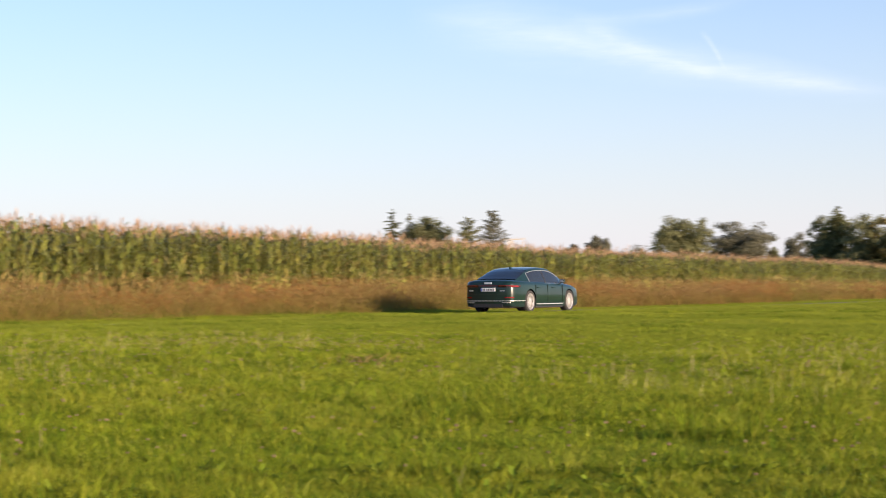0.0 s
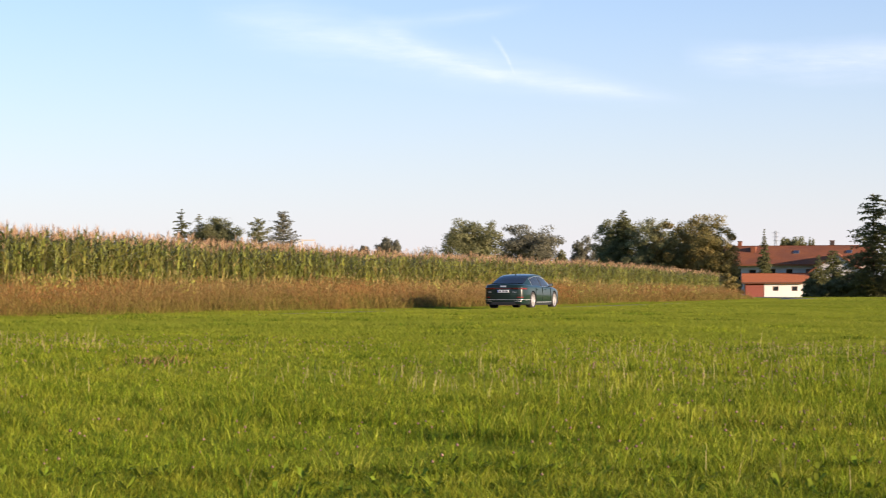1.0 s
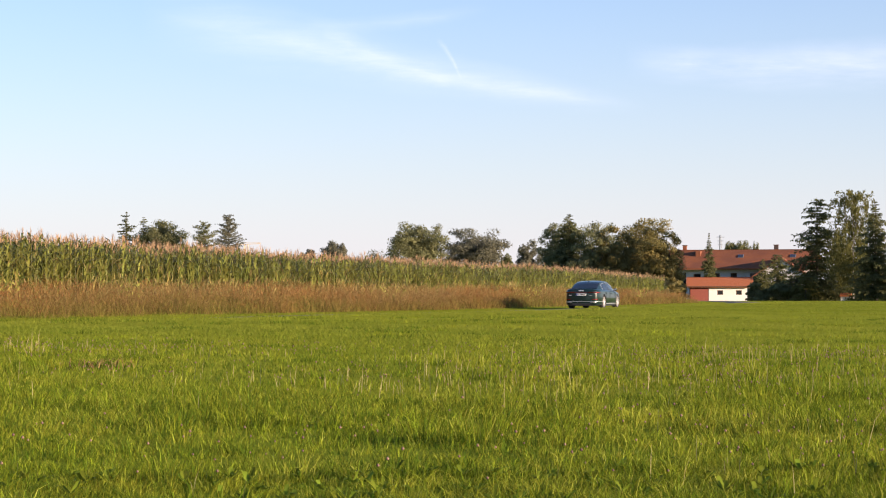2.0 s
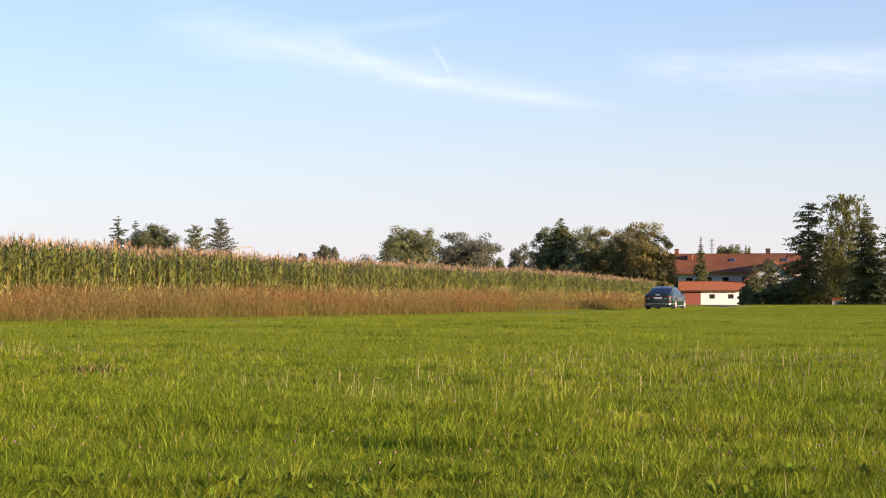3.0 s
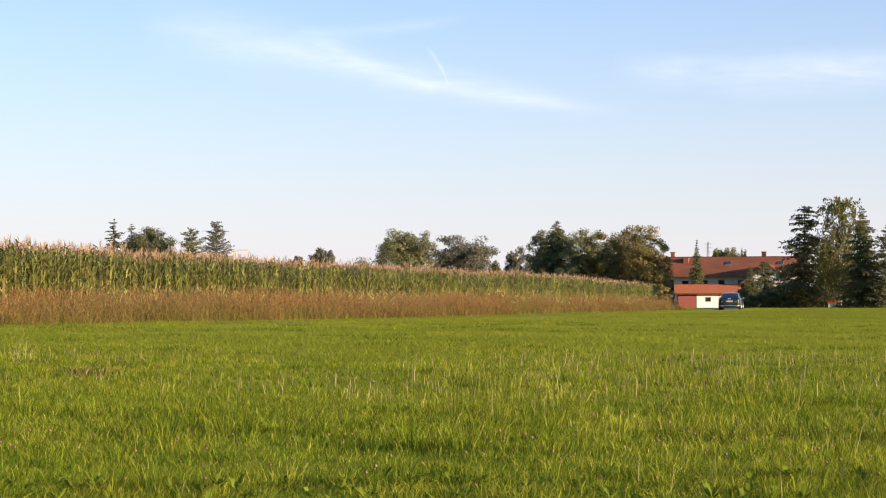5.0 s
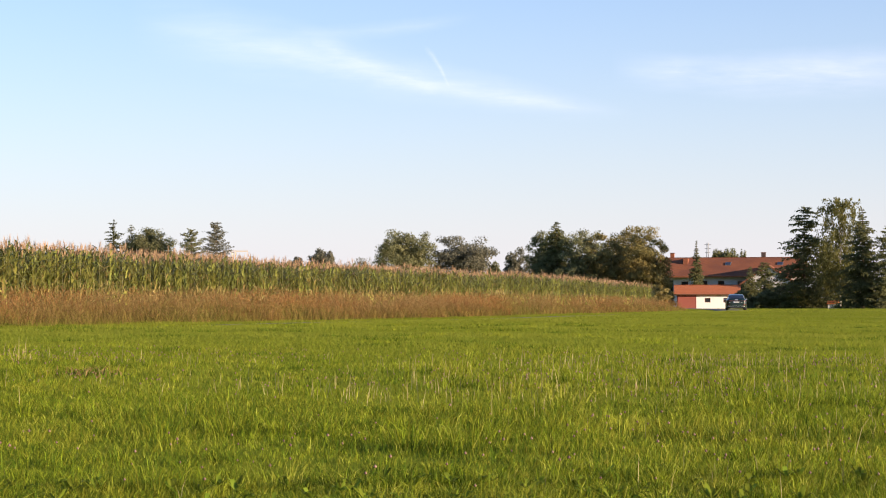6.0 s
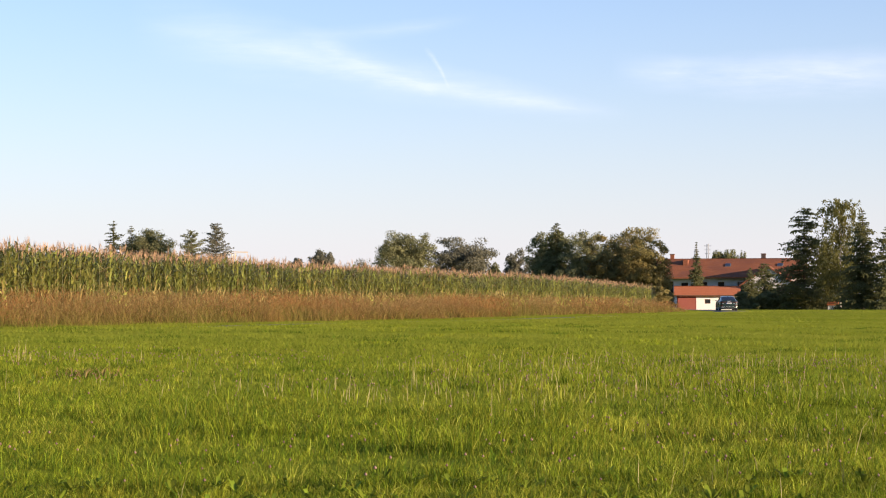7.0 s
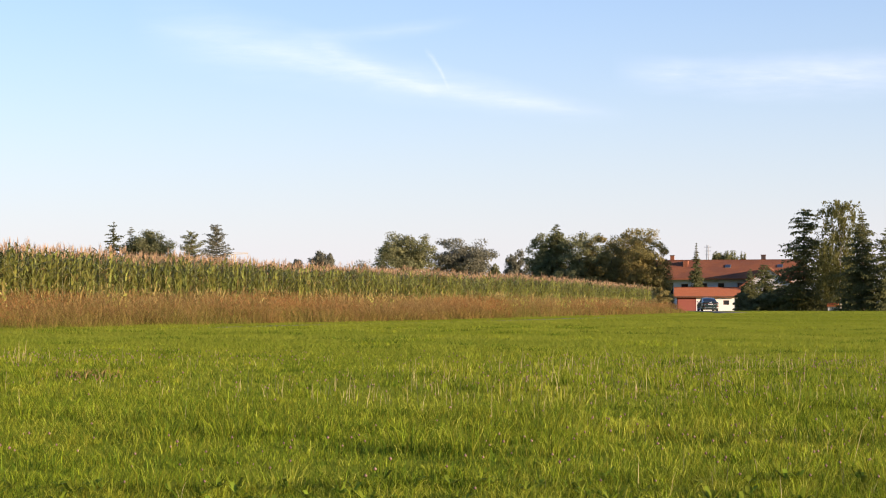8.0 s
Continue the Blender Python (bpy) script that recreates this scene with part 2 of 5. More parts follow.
M = {
    "soil": material("meadow_soil", (0.25, 0.285, 0.022), (0.14, 0.175, 0.012), 26.0, 1.0, specular=0.0, bump=0.6, bump_scale=30, coarse=0.6, coarse_scale=0.09, coarse_colour=(0.25, 0.255, 0.03)),
    "meadow": material("meadow_grass", (0.235, 0.275, 0.013), (0.15, 0.198, 0.009), 0.7, 0.7, island=0.52, translucent=0.4, coarse=0.6, coarse_scale=0.45, coarse_colour=(0.29, 0.285, 0.025), specular=0.12),
    # dark green blades; in the sward their colour stands in for shaded gaps
    "meadow_dark": material("dark_grass", (0.09, 0.135, 0.008), (0.06, 0.10, 0.006), 0.7, 0.8, island=0.4, translucent=0.3, specular=0.1),
    "meadow_pale": material("yellowing_grass", (0.36, 0.36, 0.05), (0.28, 0.30, 0.03), 0.9, 0.7, island=0.4, translucent=0.35, specular=0.1),
    "meadow_far": material("meadow_grass_even", (0.222, 0.258, 0.030), (0.175, 0.21, 0.023), 0.35, 0.8, island=0.07, translucent=0.5, coarse=0.45, coarse_scale=0.12, coarse_colour=(0.25, 0.265, 0.034), specular=0.05),
    "straw": material("pale_stems", (0.36, 0.30, 0.13), (0.27, 0.22, 0.09), 3.0, 0.7, island=0.3, translucent=0.25),
    "clover": material("clover_heads", (0.25, 0.145, 0.11), (0.20, 0.12, 0.08), 6.0, 0.8, island=0.35, translucent=0.2),
    "weed": material("broad_leaves", (0.19, 0.245, 0.022), (0.14, 0.19, 0.014), 8.0, 0.7, island=0.4, translucent=0.4, specular=0.1),
    "weed_yellow": material("yellow_green_leaves", (0.34, 0.32, 0.075), (0.24, 0.25, 0.05), 6.0, 0.7, island=0.3, translucent=0.35, specular=0.1),
    "wild": material("wild_grass", (0.19, 0.138, 0.037), (0.125, 0.106, 0.028), 0.5, 0.9, island=0.5, translucent=0.25, specular=0.1, coarse=0.4, coarse_scale=0.28, coarse_colour=(0.25, 0.115, 0.042)),
    "seed": material("reddish_seed_heads", (0.27, 0.10, 0.035), (0.21, 0.10, 0.034), 0.45, 0.9, island=0.35, translucent=0.2, specular=0.1, coarse=0.5, coarse_scale=0.25, coarse_colour=(0.30, 0.185, 0.07)),
    "wild_green": material("green_wild_grass", (0.19, 0.175, 0.035), (0.125, 0.13, 0.026), 0.5, 0.9, island=0.4, translucent=0.3, specular=0.1),
    "seed_dull": material("dull_brown_seed_heads", (0.20, 0.125, 0.046), (0.245, 0.165, 0.066), 0.4, 0.9, island=0.35, translucent=0.25, specular=0.1),
    "leaf_corn": material("maize_leaf", (0.24, 0.232, 0.052), (0.115, 0.135, 0.026), 1.2, 0.42, island=0.55, translucent=0.32),
    "dry_corn": material("dry_maize_leaf", (0.36, 0.27, 0.085), (0.25, 0.19, 0.06), 2.0, 0.7, island=0.3, translucent=0.3),
    "tassel": material("maize_tassel", (0.43, 0.28, 0.155), (0.35, 0.22, 0.115), 2.0, 0.8, island=0.3, translucent=0.3),
    "asphalt": material("asphalt", (0.20, 0.18, 0.16), (0.16, 0.145, 0.13), 30.0, 0.95, specular=0.05, bump=0.3, bump_scale=200, coarse=0.4, coarse_scale=0.4, coarse_colour=(0.22, 0.21, 0.20)),
    "bark": material("bark", (0.12, 0.09, 0.06), (0.07, 0.05, 0.035), 6.0, 0.9, bump=0.6, bump_scale=20),
    "bark_pale": material("birch_bark", (0.34, 0.32, 0.28), (0.15, 0.13, 0.11), 3.0, 0.8),
    "green": material("oak_leaves", (0.22, 0.22, 0.105), (0.175, 0.18, 0.084), 0.5, 0.7, specular=0.05, island=0.14, translucent=0.58),
    "olive": material("chestnut_leaves", (0.30, 0.255, 0.10), (0.235, 0.215, 0.082), 0.4, 0.6, specular=0.05, island=0.14, translucent=0.58, coarse=0.5, coarse_scale=0.35, coarse_colour=(0.24, 0.16, 0.05)),
    "fir": material("spruce_needles", (0.165, 0.168, 0.072), (0.12, 0.13, 0.058), 0.8, 0.8, specular=0.05, island=0.14, translucent=0.58),
    "birch": material("birch_leaves", (0.165, 0.158, 0.055), (0.12, 0.123, 0.04), 0.6, 0.6, specular=0.05, island=0.14, translucent=0.58),
    # leaves of the far trees: the air's haze is mixed into this paler, greyer colour
    "haze": material("hazed_far_leaves", (0.20, 0.195, 0.135), (0.155, 0.155, 0.11), 0.5, 0.7, specular=0.05, island=0.14, translucent=0.58),
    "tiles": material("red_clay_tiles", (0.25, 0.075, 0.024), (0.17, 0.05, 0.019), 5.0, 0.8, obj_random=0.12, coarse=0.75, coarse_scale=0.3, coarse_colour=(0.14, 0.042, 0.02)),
    "tiles_new": material("bright_clay_tiles", (0.40, 0.13, 0.045), (0.33, 0.105, 0.038), 3.0, 0.75, obj_random=0.12),
    "plaster": material("white_plaster", (0.80, 0.78, 0.74), (0.74, 0.72, 0.68), 2.0, 0.9, bump=0.1, bump_scale=60),
    # the farmhouse's white plaster, with the shade under its eaves painted into the grey
    "plaster_shaded": material("shaded_white_plaster", (0.48, 0.475, 0.47), (0.42, 0.415, 0.41), 1.2, 0.9),
    "timber": material("brown_timber", (0.12, 0.06, 0.035), (0.08, 0.042, 0.026), 5.0, 0.7),
    "garage_door": material("red_brown_door", (0.30, 0.085, 0.06), (0.26, 0.075, 0.05), 4.0, 0.6),
    "dark_window": material("dark_window_glass", (0.02, 0.022, 0.025), None, 4.0, 0.08),
    "steel": material("galvanised_steel", (0.32, 0.33, 0.34), None, 6.0, 0.5, metal=0.8),
    "pane_blue": material("sky_lit_glass", (0.03, 0.04, 0.06), None, 4.0, 0.35),
    "brick_dark": material("dark_brick", (0.07, 0.045, 0.038), (0.045, 0.032, 0.03), 5.0, 0.9),
    "crane": material("crane_paint", (0.55, 0.42, 0.25), None, 6.0, 0.6),
}


# ---- ground, lane ----
def dip(y):
    return -0.07 - 0.06 * smooth(66, 92, y) - 0.12 * smooth(110, 214, y) - 0.23 * smooth(214, 270, y)


def spread(lo, hi, step, far):
    """Grid lines: even between lo and hi, then wider and wider out to far."""
    mid = list(np.arange(lo, hi + 0.01, step))
    out, d = [], step
    a = hi
    while a < far:
        d *= 1.35
        a += d
        out.append(a)
    inn, d, a = [], step, lo
    while a > -far:
        d *= 1.35
        a -= d
        inn.append(a)
    return np.array(inn[::-1] + mid + out)


def build_ground():
    xs, ys = spread(-70, 80, 1.6, 4200), spread(-10, 300, 1.6, 4200)
    X, Y = np.meshgrid(xs, ys)
    Z = ground_height(X, Y)
    v = np.stack([X, Y, Z], -1).reshape(-1, 3)
    w, h = len(xs), len(ys)
    i = (np.arange(h - 1)[:, None] * w + np.arange(w - 1)).ravel()
    t = np.concatenate([np.stack([i, i + 1, i + w + 1], -1), np.stack([i, i + w + 1, i + w], -1)])
    ob = new("ground", raw_mesh("ground", v, t, [M["soil"]], smooth_faces=True))
    tagged(ob, "mown green meadow ground rising gently past a lane", "ground", kind="structure")


def build_lane():
    bm = bmesh.new()
    pts = LANE
    # resample
    seg = np.hypot(*np.diff(pts, axis=0).T)
    s = np.concatenate([[0], np.cumsum(seg)])
    q = np.arange(0, s[-1], 2.0)
    px, py = np.interp(q, s, pts[:, 0]), np.interp(q, s, pts[:, 1])
    for _ in range(3):
        px[1:-1], py[1:-1] = (px[:-2] + px[1:-1] * 2 + px[2:]) / 4, (py[:-2] + py[1:-1] * 2 + py[2:]) / 4
    dx, dy = np.gradient(px), np.gradient(py)
    n = np.hypot(dx, dy)
    lx, ly = -dy / n, dx / n
    rows = []
    for k in range(len(px)):
        row = []
        for o, z in ((-1.95, -0.12), (-1.8, -0.005), (-0.9, 0.02), (0, 0.03), (0.9, 0.02), (1.8, -0.005), (1.95, -0.12)):
            row.append(bm.verts.new((px[k] + lx[k] * o, py[k] + ly[k] * o, z + float(dip(py[k])))))
        rows.append(row)
    for a, b in zip(rows[:-1], rows[1:]):
        for i in range(6):
            bm.faces.new((a[i + 1], a[i], b[i], b[i + 1]))
    tagged(part("road", bm, M["asphalt"], None, smooth_faces=True), "narrow grey asphalt lane between meadow and field", "road", kind="structure")


build_ground()
build_lane()


# ---- meadow ----
def on_ground(x, y):
    return np.stack([x, y, ground_height(x, y)], -1)


def meadow_spots(n, y0, y1, rnd, left=-0.43, right=0.27, even=False):
    y = rnd.uniform(y0, y1, n) if even else np.sqrt(rnd.uniform(y0 * y0, y1 * y1, n))
    x = rnd.uniform(left, right, n) * y
    g = lane_gap(x, y)
    ok = (g < -2.05 - 0.25 * rough(x, y, 1.7)) | ((g > 2.1) & (g < 5.3))
    return x[ok], y[ok]


def tussocks(n, y0, y1, each, tall, wide, spread_, rnd):
    """Tufts of blades that bend outward from their middles; gives verts, tris and a slot for each blade."""
    x, y = meadow_spots(n, y0, y1, rnd)
    grow = 0.55 + 0.45 * rough(x, y, 0.6) + 0.35 * rough(x + 7, y, 2.1)
    keep = rnd.uniform(-0.35, 0.9, len(x)) < grow
    x, y, grow = x[keep], y[keep], np.clip(grow[keep], 0.2, 1.5)
    m = len(x)
    size = tall * rnd.lognormal(-0.1, 0.38, m) * (0.6 + 0.55 * grow)
    hue = rnd.uniform(0, 1, m) + 0.25 * rough(x, y, 0.9)
    drift = rnd.uniform(0, math.tau, m)
    k = np.repeat(np.arange(m), each)
    a = rnd.uniform(0, math.tau, len(k))
    r = spread_ * np.sqrt(rnd.uniform(0, 1, len(k))) * (0.5 + size[k] / tall)
    bx, by = x[k] + np.cos(a) * r, y[k] + np.sin(a) * r
    way = np.arctan2(np.sin(a) + 0.7 * np.sin(drift[k]), np.cos(a) + 0.7 * np.cos(drift[k])) + rnd.normal(0, 0.55, len(k))
    h = size[k] * rnd.uniform(0.45, 1.15, len(k))
    v, t = blades(on_ground(bx, by) - (0, 0, 0.008), h, wide * rnd.uniform(0.6, 1.35, len(k)), rnd.uniform(0.25, 1.25, len(k)), rnd, curl=0.28, way=way)
    pick = hue[k] + rnd.normal(0, 0.22, len(k))
    return v, t, np.repeat(np.where(pick < 0.40, 2, np.where(pick > 0.95, 3, 0)), 3)


def build_meadow():
    rnd = np.random.default_rng(11)
    parts = [
        tussocks(4300, 5.2, 9.5, 36, 0.092, 0.0030, 0.045, rnd),
        tussocks(4700, 9.2, 16, 20, 0.090, 0.0042, 0.06, rnd),
        tussocks(300, 5.4, 24, 80, 0.15, 0.0042, 0.085, rnd),
        tussocks(5000, 15.5, 30, 10, 0.078, 0.0066, 0.10, rnd),
    ]
    # the close sward between and beyond the tufts
    for n, y0, y1, h, w in ((120000, 5.2, 10, 0.046, 0.0032), (90000, 10, 18, 0.044, 0.0046), (110000, 17, 34, 0.042, 0.0085), (230000, 30, 70, 0.042, 0.013), (230000, 62, 235, 0.05, 0.025)):
        x, y = meadow_spots(n, y0, y1, rnd, even=y0 > 50)
        lump = 0.5 + 0.5 * rough(x * 0.9 + 5, y * 0.5, 0.8)
        hh = h * rnd.uniform(0.6, 1.35, len(x)) * (0.7 + 0.6 * lump)
        ww, lean = w * rnd.uniform(0.6, 1.5, len(x)), rnd.uniform(0.2, 1.2, len(x))
        v, t = slivers(on_ground(x, y) - (0, 0, 0.006), hh, ww, lean, rnd)
        if y1 < 20:
            slot = rnd.choice([0, 2, 3], len(x), p=[0.5, 0.38, 0.12])
        elif y1 < 40:
            slot = rnd.choice([0, 1, 2], len(x), p=[0.3, 0.5, 0.2])
        else:
            slot = rnd.choice([1, 2], len(x), p=[0.96, 0.04])
        parts.append((v, t, slot))
    # uncut grass along the lane's near edge
    s = np.concatenate([rnd.uniform(34, 120, 10000), rnd.uniform(-24, 34, 12000)])
    p = ROAD_AT + ROAD_WAY * s[:, None] - ROAD_LEFT * rnd.uniform(1.0, 5.0, len(s))[:, None]
    g = lane_gap(p[:, 0], p[:, 1])
    p = p[(g < -2.0) & (g > -4.2)]
    v, t = slivers(on_ground(p[:, 0], p[:, 1]), rnd.uniform(0.04, 0.085, len(p)) * (0.6 + 0.4 * smooth(88, 100, p[:, 1])), rnd.uniform(0.015, 0.035, len(p)), rnd.uniform(0.2, 1.0, len(p)), rnd)
    parts.append((v, t, 1))
    # darker, taller tufts dotted over the mown middle distance; their dark green paints shade patches
    x, y = meadow_spots(230, 19, 62, rnd)
    k = np.repeat(np.arange(len(x)), 70)
    flat = rnd.uniform(0.12, 0.4, len(x))
    bx, by = x[k] + rnd.normal(0, 1, len(k)) * flat[k], y[k] + rnd.normal(0, 1, len(k)) * flat[k] * 0.7
    v, t = slivers(on_ground(bx, by), rnd.uniform(0.04, 0.095, len(k)), 0.0075 + 0.00016 * by, rnd.uniform(0.2, 1.0, len(k)), rnd)
    parts.append((v, t, np.repeat(rnd.choice([0, 2], len(x), p=[0.4, 0.6]), 70)))
    v, t, ix = joined(parts)
    tagged(new("meadow_grass", raw_mesh("meadow_grass", v, t, [M["meadow"], M["meadow_far"], M["meadow_dark"], M["meadow_pale"]], ix)), "short lush green meadow grass in low sun", "grass", kind="stuff")

    # pale seed stems
    x, y = meadow_spots(5200, 8.0, 30, rnd)
    keep = rough(x, y, 0.45) + rnd.normal(0, 0.4, len(x)) > 0.25 + 0.5 * (1 - smooth(10, 14, y)) + 0.5 * smooth(22, 30, y)
    x, y = x[keep], y[keep]
    hh = rnd.uniform(0.07, 0.2, len(x)) + 0.16 * (rnd.uniform(0, 1, len(x)) < 0.07)
    v, t = blades(on_ground(x, y), hh, 0.0022 + 0.00012 * y, rnd.uniform(0.0, 0.4, len(x)), rnd)
    tagged(new("seed_stems", raw_mesh("seed_stems", v, t, [M["straw"]])), "thin pale dry seed stems standing in the meadow", "grass", kind="stuff")

    # clover heads: small eight-sided buds on stems
    x, y = meadow_spots(3400, 8.0, 27, rnd)
    keep = rough(x + 9, y, 0.5) + rnd.normal(0, 0.5, len(x)) > 0.2
    x, y = x[keep], y[keep]
    n = len(x)
    hh = rnd.uniform(0.06, 0.19, n)
    base = on_ground(x, y)
    top = base + np.stack([rnd.normal(0, 0.02, n), rnd.normal(0, 0.02, n), hh], -1)
    bud = np.array([(0, 0, 1.2), (1, 0, 0), (0, 1, 0), (-1, 0, 0), (0, -1, 0), (0, 0, -1)], float)
    bt = np.array([(0, 1, 2), (0, 2, 3), (0, 3, 4), (0, 4, 1), (5, 2, 1), (5, 3, 2), (5, 4, 3), (5, 1, 4)])
    r = rnd.uniform(0.004, 0.009, n) + 0.0001 * y
    bv, btt, bix = strewn((bud, bt, np.ones(8)), top, rnd.uniform(0, 6, n), r)
    sv, st = blades(base, hh, np.full(n, 0.003), np.full(n, 0.05), rnd)
    v, t, ix = joined([(sv, st, 0), (bv, btt, bix)])
    tagged(new("clover_flowers", raw_mesh("clover_flowers", v, t, [M["weed"], M["clover"]], ix)), "small faded pink clover heads among the grass", "flowers", kind="stuff")

    # broad leaves close by: rosettes of five to seven leaves
    x, y = meadow_spots(200, 5.5, 9.5, rnd)
    keep = rough(x, y + 5, 1.1) > -0.1
    x, y = x[keep], y[keep]
    n = len(x)
    parts = []
    for k in range(6):
        a = rnd.uniform(0, math.tau, n)
        ln, wd, up = rnd.uniform(0.04, 0.10, n), rnd.uniform(0.006, 0.015, n), rnd.uniform(0.35, 1.1, n)
        d = np.stack([np.cos(a) * np.cos(up), np.sin(a) * np.cos(up), np.sin(up)], -1)
        s = np.stack([-np.sin(a), np.cos(a), np.zeros(n)], -1)
        b = on_ground(x, y) + (0, 0, 0.03)
        q = [b, b + d * (ln * 0.35)[:, None] - s * wd[:, None], b + d * (ln * 0.4)[:, None] - (0, 0, 0.006), b + d * (ln * 0.35)[:, None] + s * wd[:, None], b + d * (ln * 0.75)[:, None] - s * (wd * 0.8)[:, None], b + d * (ln * 0.75)[:, None] + s * (wd * 0.8)[:, None], b + d * ln[:, None] - (0, 0, 0.02)]
        vv = np.stack(q, 1)
        tt = np.array([(0, 2, 1), (0, 3, 2), (1, 2, 4), (2, 3, 5), (4, 2, 5), (4, 5, 6)])
        parts.append((vv.reshape(-1, 3), (np.arange(n)[:, None, None] * 7 + tt).reshape(-1, 3), 0))
    v, t, ix = joined(parts)
    tagged(new("broad_leaf_weeds", raw_mesh("broad_leaf_weeds", v, t, [M["weed"]], ix)), "low broad-leaved weeds growing in the meadow", "weeds", kind="stuff")

    # a withered brownish weed patch standing over the sward
    n = 260
    x, y = -3.75 + rnd.normal(0, 0.16, n), 20.4 + rnd.normal(0, 0.35, n)
    v, t = blades(on_ground(x, y), rnd.uniform(0.05, 0.16, n), rnd.uniform(0.008, 0.022, n), rnd.uniform(0.3, 1.3, n), rnd)
    tagged(new("withered_weeds", raw_mesh("withered_weeds", v, t, [M["seed_dull"], M["meadow_dark"]], np.repeat(rnd.choice([0, 1], n, p=[0.45, 0.55]), 3))), "withered brownish weed patch in the green meadow", "weeds", kind="stuff")


build_meadow()

# ---- wild grass strip ----
FIELD_AT, FIELD_WAY = np.array((-16.6, 72.0)), np.array((0.284, 0.959))
FIELD_LEFT = np.array((-0.959, 0.284))


def field_gap(x, y):
    """Distance into the maize field, positive inside it."""
    g = (x - FIELD_AT[0]) * FIELD_LEFT[0] + (y - FIELD_AT[1]) * FIELD_LEFT[1]
    s = (x - FIELD_AT[0]) * FIELD_WAY[0] + (y - FIELD_AT[1]) * FIELD_WAY[1]
    return g, s


def build_wild_grass():
    rnd = np.random.default_rng(23)
    parts = []
    for n, g0, g1 in ((56000, 4.35, 7.9), (24000, 7.9, 12.0), (17000, 12.0, 23.0)):
        s = np.where(rnd.uniform(0, 1, n) < 0.5, rnd.uniform(-45, 45, n), rnd.uniform(-45, 150, n))
        base = ROAD_AT + ROAD_WAY * s[:, None] + ROAD_LEFT * rnd.uniform(g0 - 6, g1 + 6, n)[:, None]
        x, y = base[:, 0], base[:, 1]
        g = lane_gap(x, y)
        fg, fs = field_gap(x, y)
        ok = (g > g0 + 0.35 * rough(x, y, 1.3)) & (g < g1) & (fg < 0.6) & (y < 176 - 0.9 * np.abs(g - 7))
        x, y, g = x[ok], y[ok], g[ok]
        far = np.clip(y / 65, 0.8, 2.4)
        lush = 0.5 + 0.5 * rough(x, y, 0.42)
        fade = smooth(4.15, 4.8, g) * (0.55 + 0.45 * (1 - smooth(160, 176, y)))
        m = len(x)
        # green and straw-coloured leaves below
        for k in range(4):
            b = on_ground(x + rnd.normal(0, 0.15, m), y + rnd.normal(0, 0.15, m))
            h = rnd.uniform(0.4, 0.85, m) * (0.75 + 0.4 * lush) * (0.25 + 0.75 * fade)
            parts.append((*blades(b, h, 0.0075 * far * rnd.uniform(0.6, 1.5, m), rnd.uniform(0.2, 1.3, m), rnd), np.repeat(np.where(rnd.uniform(0, 1, m) < 0.08 + 0.5 * smooth(-0.1, 0.9, rough(x + 11, y, 0.37)), 2, 0), 3)))
        # loose feathery panicles over them, in drifts of redder and duller brown
        for k in range(3):
            on = rnd.uniform(0, 1, m) < (0.35 + 0.6 * (0.5 + 0.5 * rough(x + 4, y, 0.33))) * (0.3 + 0.7 * fade)
            q = int(on.sum())
            top = on_ground(x[on] + rnd.normal(0, 0.2, q), y[on] + rnd.normal(0, 0.2, q))
            top[:, 2] += rnd.uniform(0.2, 1.0, q) * (0.75 + 0.35 * lush[on]) * (0.3 + 0.7 * fade[on])
            rust = np.where(rough(x[on], y[on] + 3, 0.55) + rnd.normal(0, 0.4, q) > 0.3, 1, 3)
            for j in range(5):
                off = rnd.normal(0, 1, (q, 3)) * (0.05, 0.05, 0.07)
                parts.append((*slivers(top + off, rnd.uniform(0.03, 0.10, q), 0.013 * far[on] * rnd.uniform(0.6, 1.4, q), rnd.uniform(0.2, 1.6, q), rnd), rust))
    v, t, ix = joined(parts)
    tagged(new("wild_grass_strip", raw_mesh("wild_grass_strip", v, t, [M["wild"], M["seed"], M["wild_green"], M["seed_dull"]], ix)), "tall reddish-brown wild grass along the lane", "tall grass", kind="stuff")
    # yellowish weeds scattered in it
    n = 560
    s = np.where(rnd.uniform(0, 1, n) < 0.45, rnd.choice(rnd.uniform(-15, 95, 16), n) + rnd.normal(0, 0.6, n), rnd.uniform(-30, 110, n))
    base = ROAD_AT + ROAD_WAY * s[:, None] + ROAD_LEFT * rnd.uniform(5.0, 19.0, n)[:, None]
    ok = (lane_gap(base[:, 0], base[:, 1]) > 5.0) & (np.abs(field_gap(base[:, 0], base[:, 1])[0] + 1.0) < np.where(rnd.uniform(0, 1, n) < 0.25, 20, 1.2))
    base = base[ok]
    parts = []
    for k in range(9):
        m = len(base)
        b = on_ground(base[:, 0] + rnd.normal(0, 0.14, m), base[:, 1] + rnd.normal(0, 0.14, m))
        b[:, 2] += rnd.uniform(0.6, 1.15, m)
        parts.append((*blades(b, rnd.uniform(0.1, 0.3, m), rnd.uniform(0.018, 0.04, m), rnd.uniform(0.3, 1.0, m), rnd), 0))
    # a few leafy yellow-green plants out in the grass
    for s, g in zip(rnd.uniform(-6, 80, 14), rnd.uniform(4.9, 8.5, 14)):
        mid = ROAD_AT + ROAD_WAY * s + ROAD_LEFT * g
        m = 26
        b = on_ground(mid[0] + rnd.normal(0, 0.22, m), mid[1] + rnd.normal(0, 0.22, m))
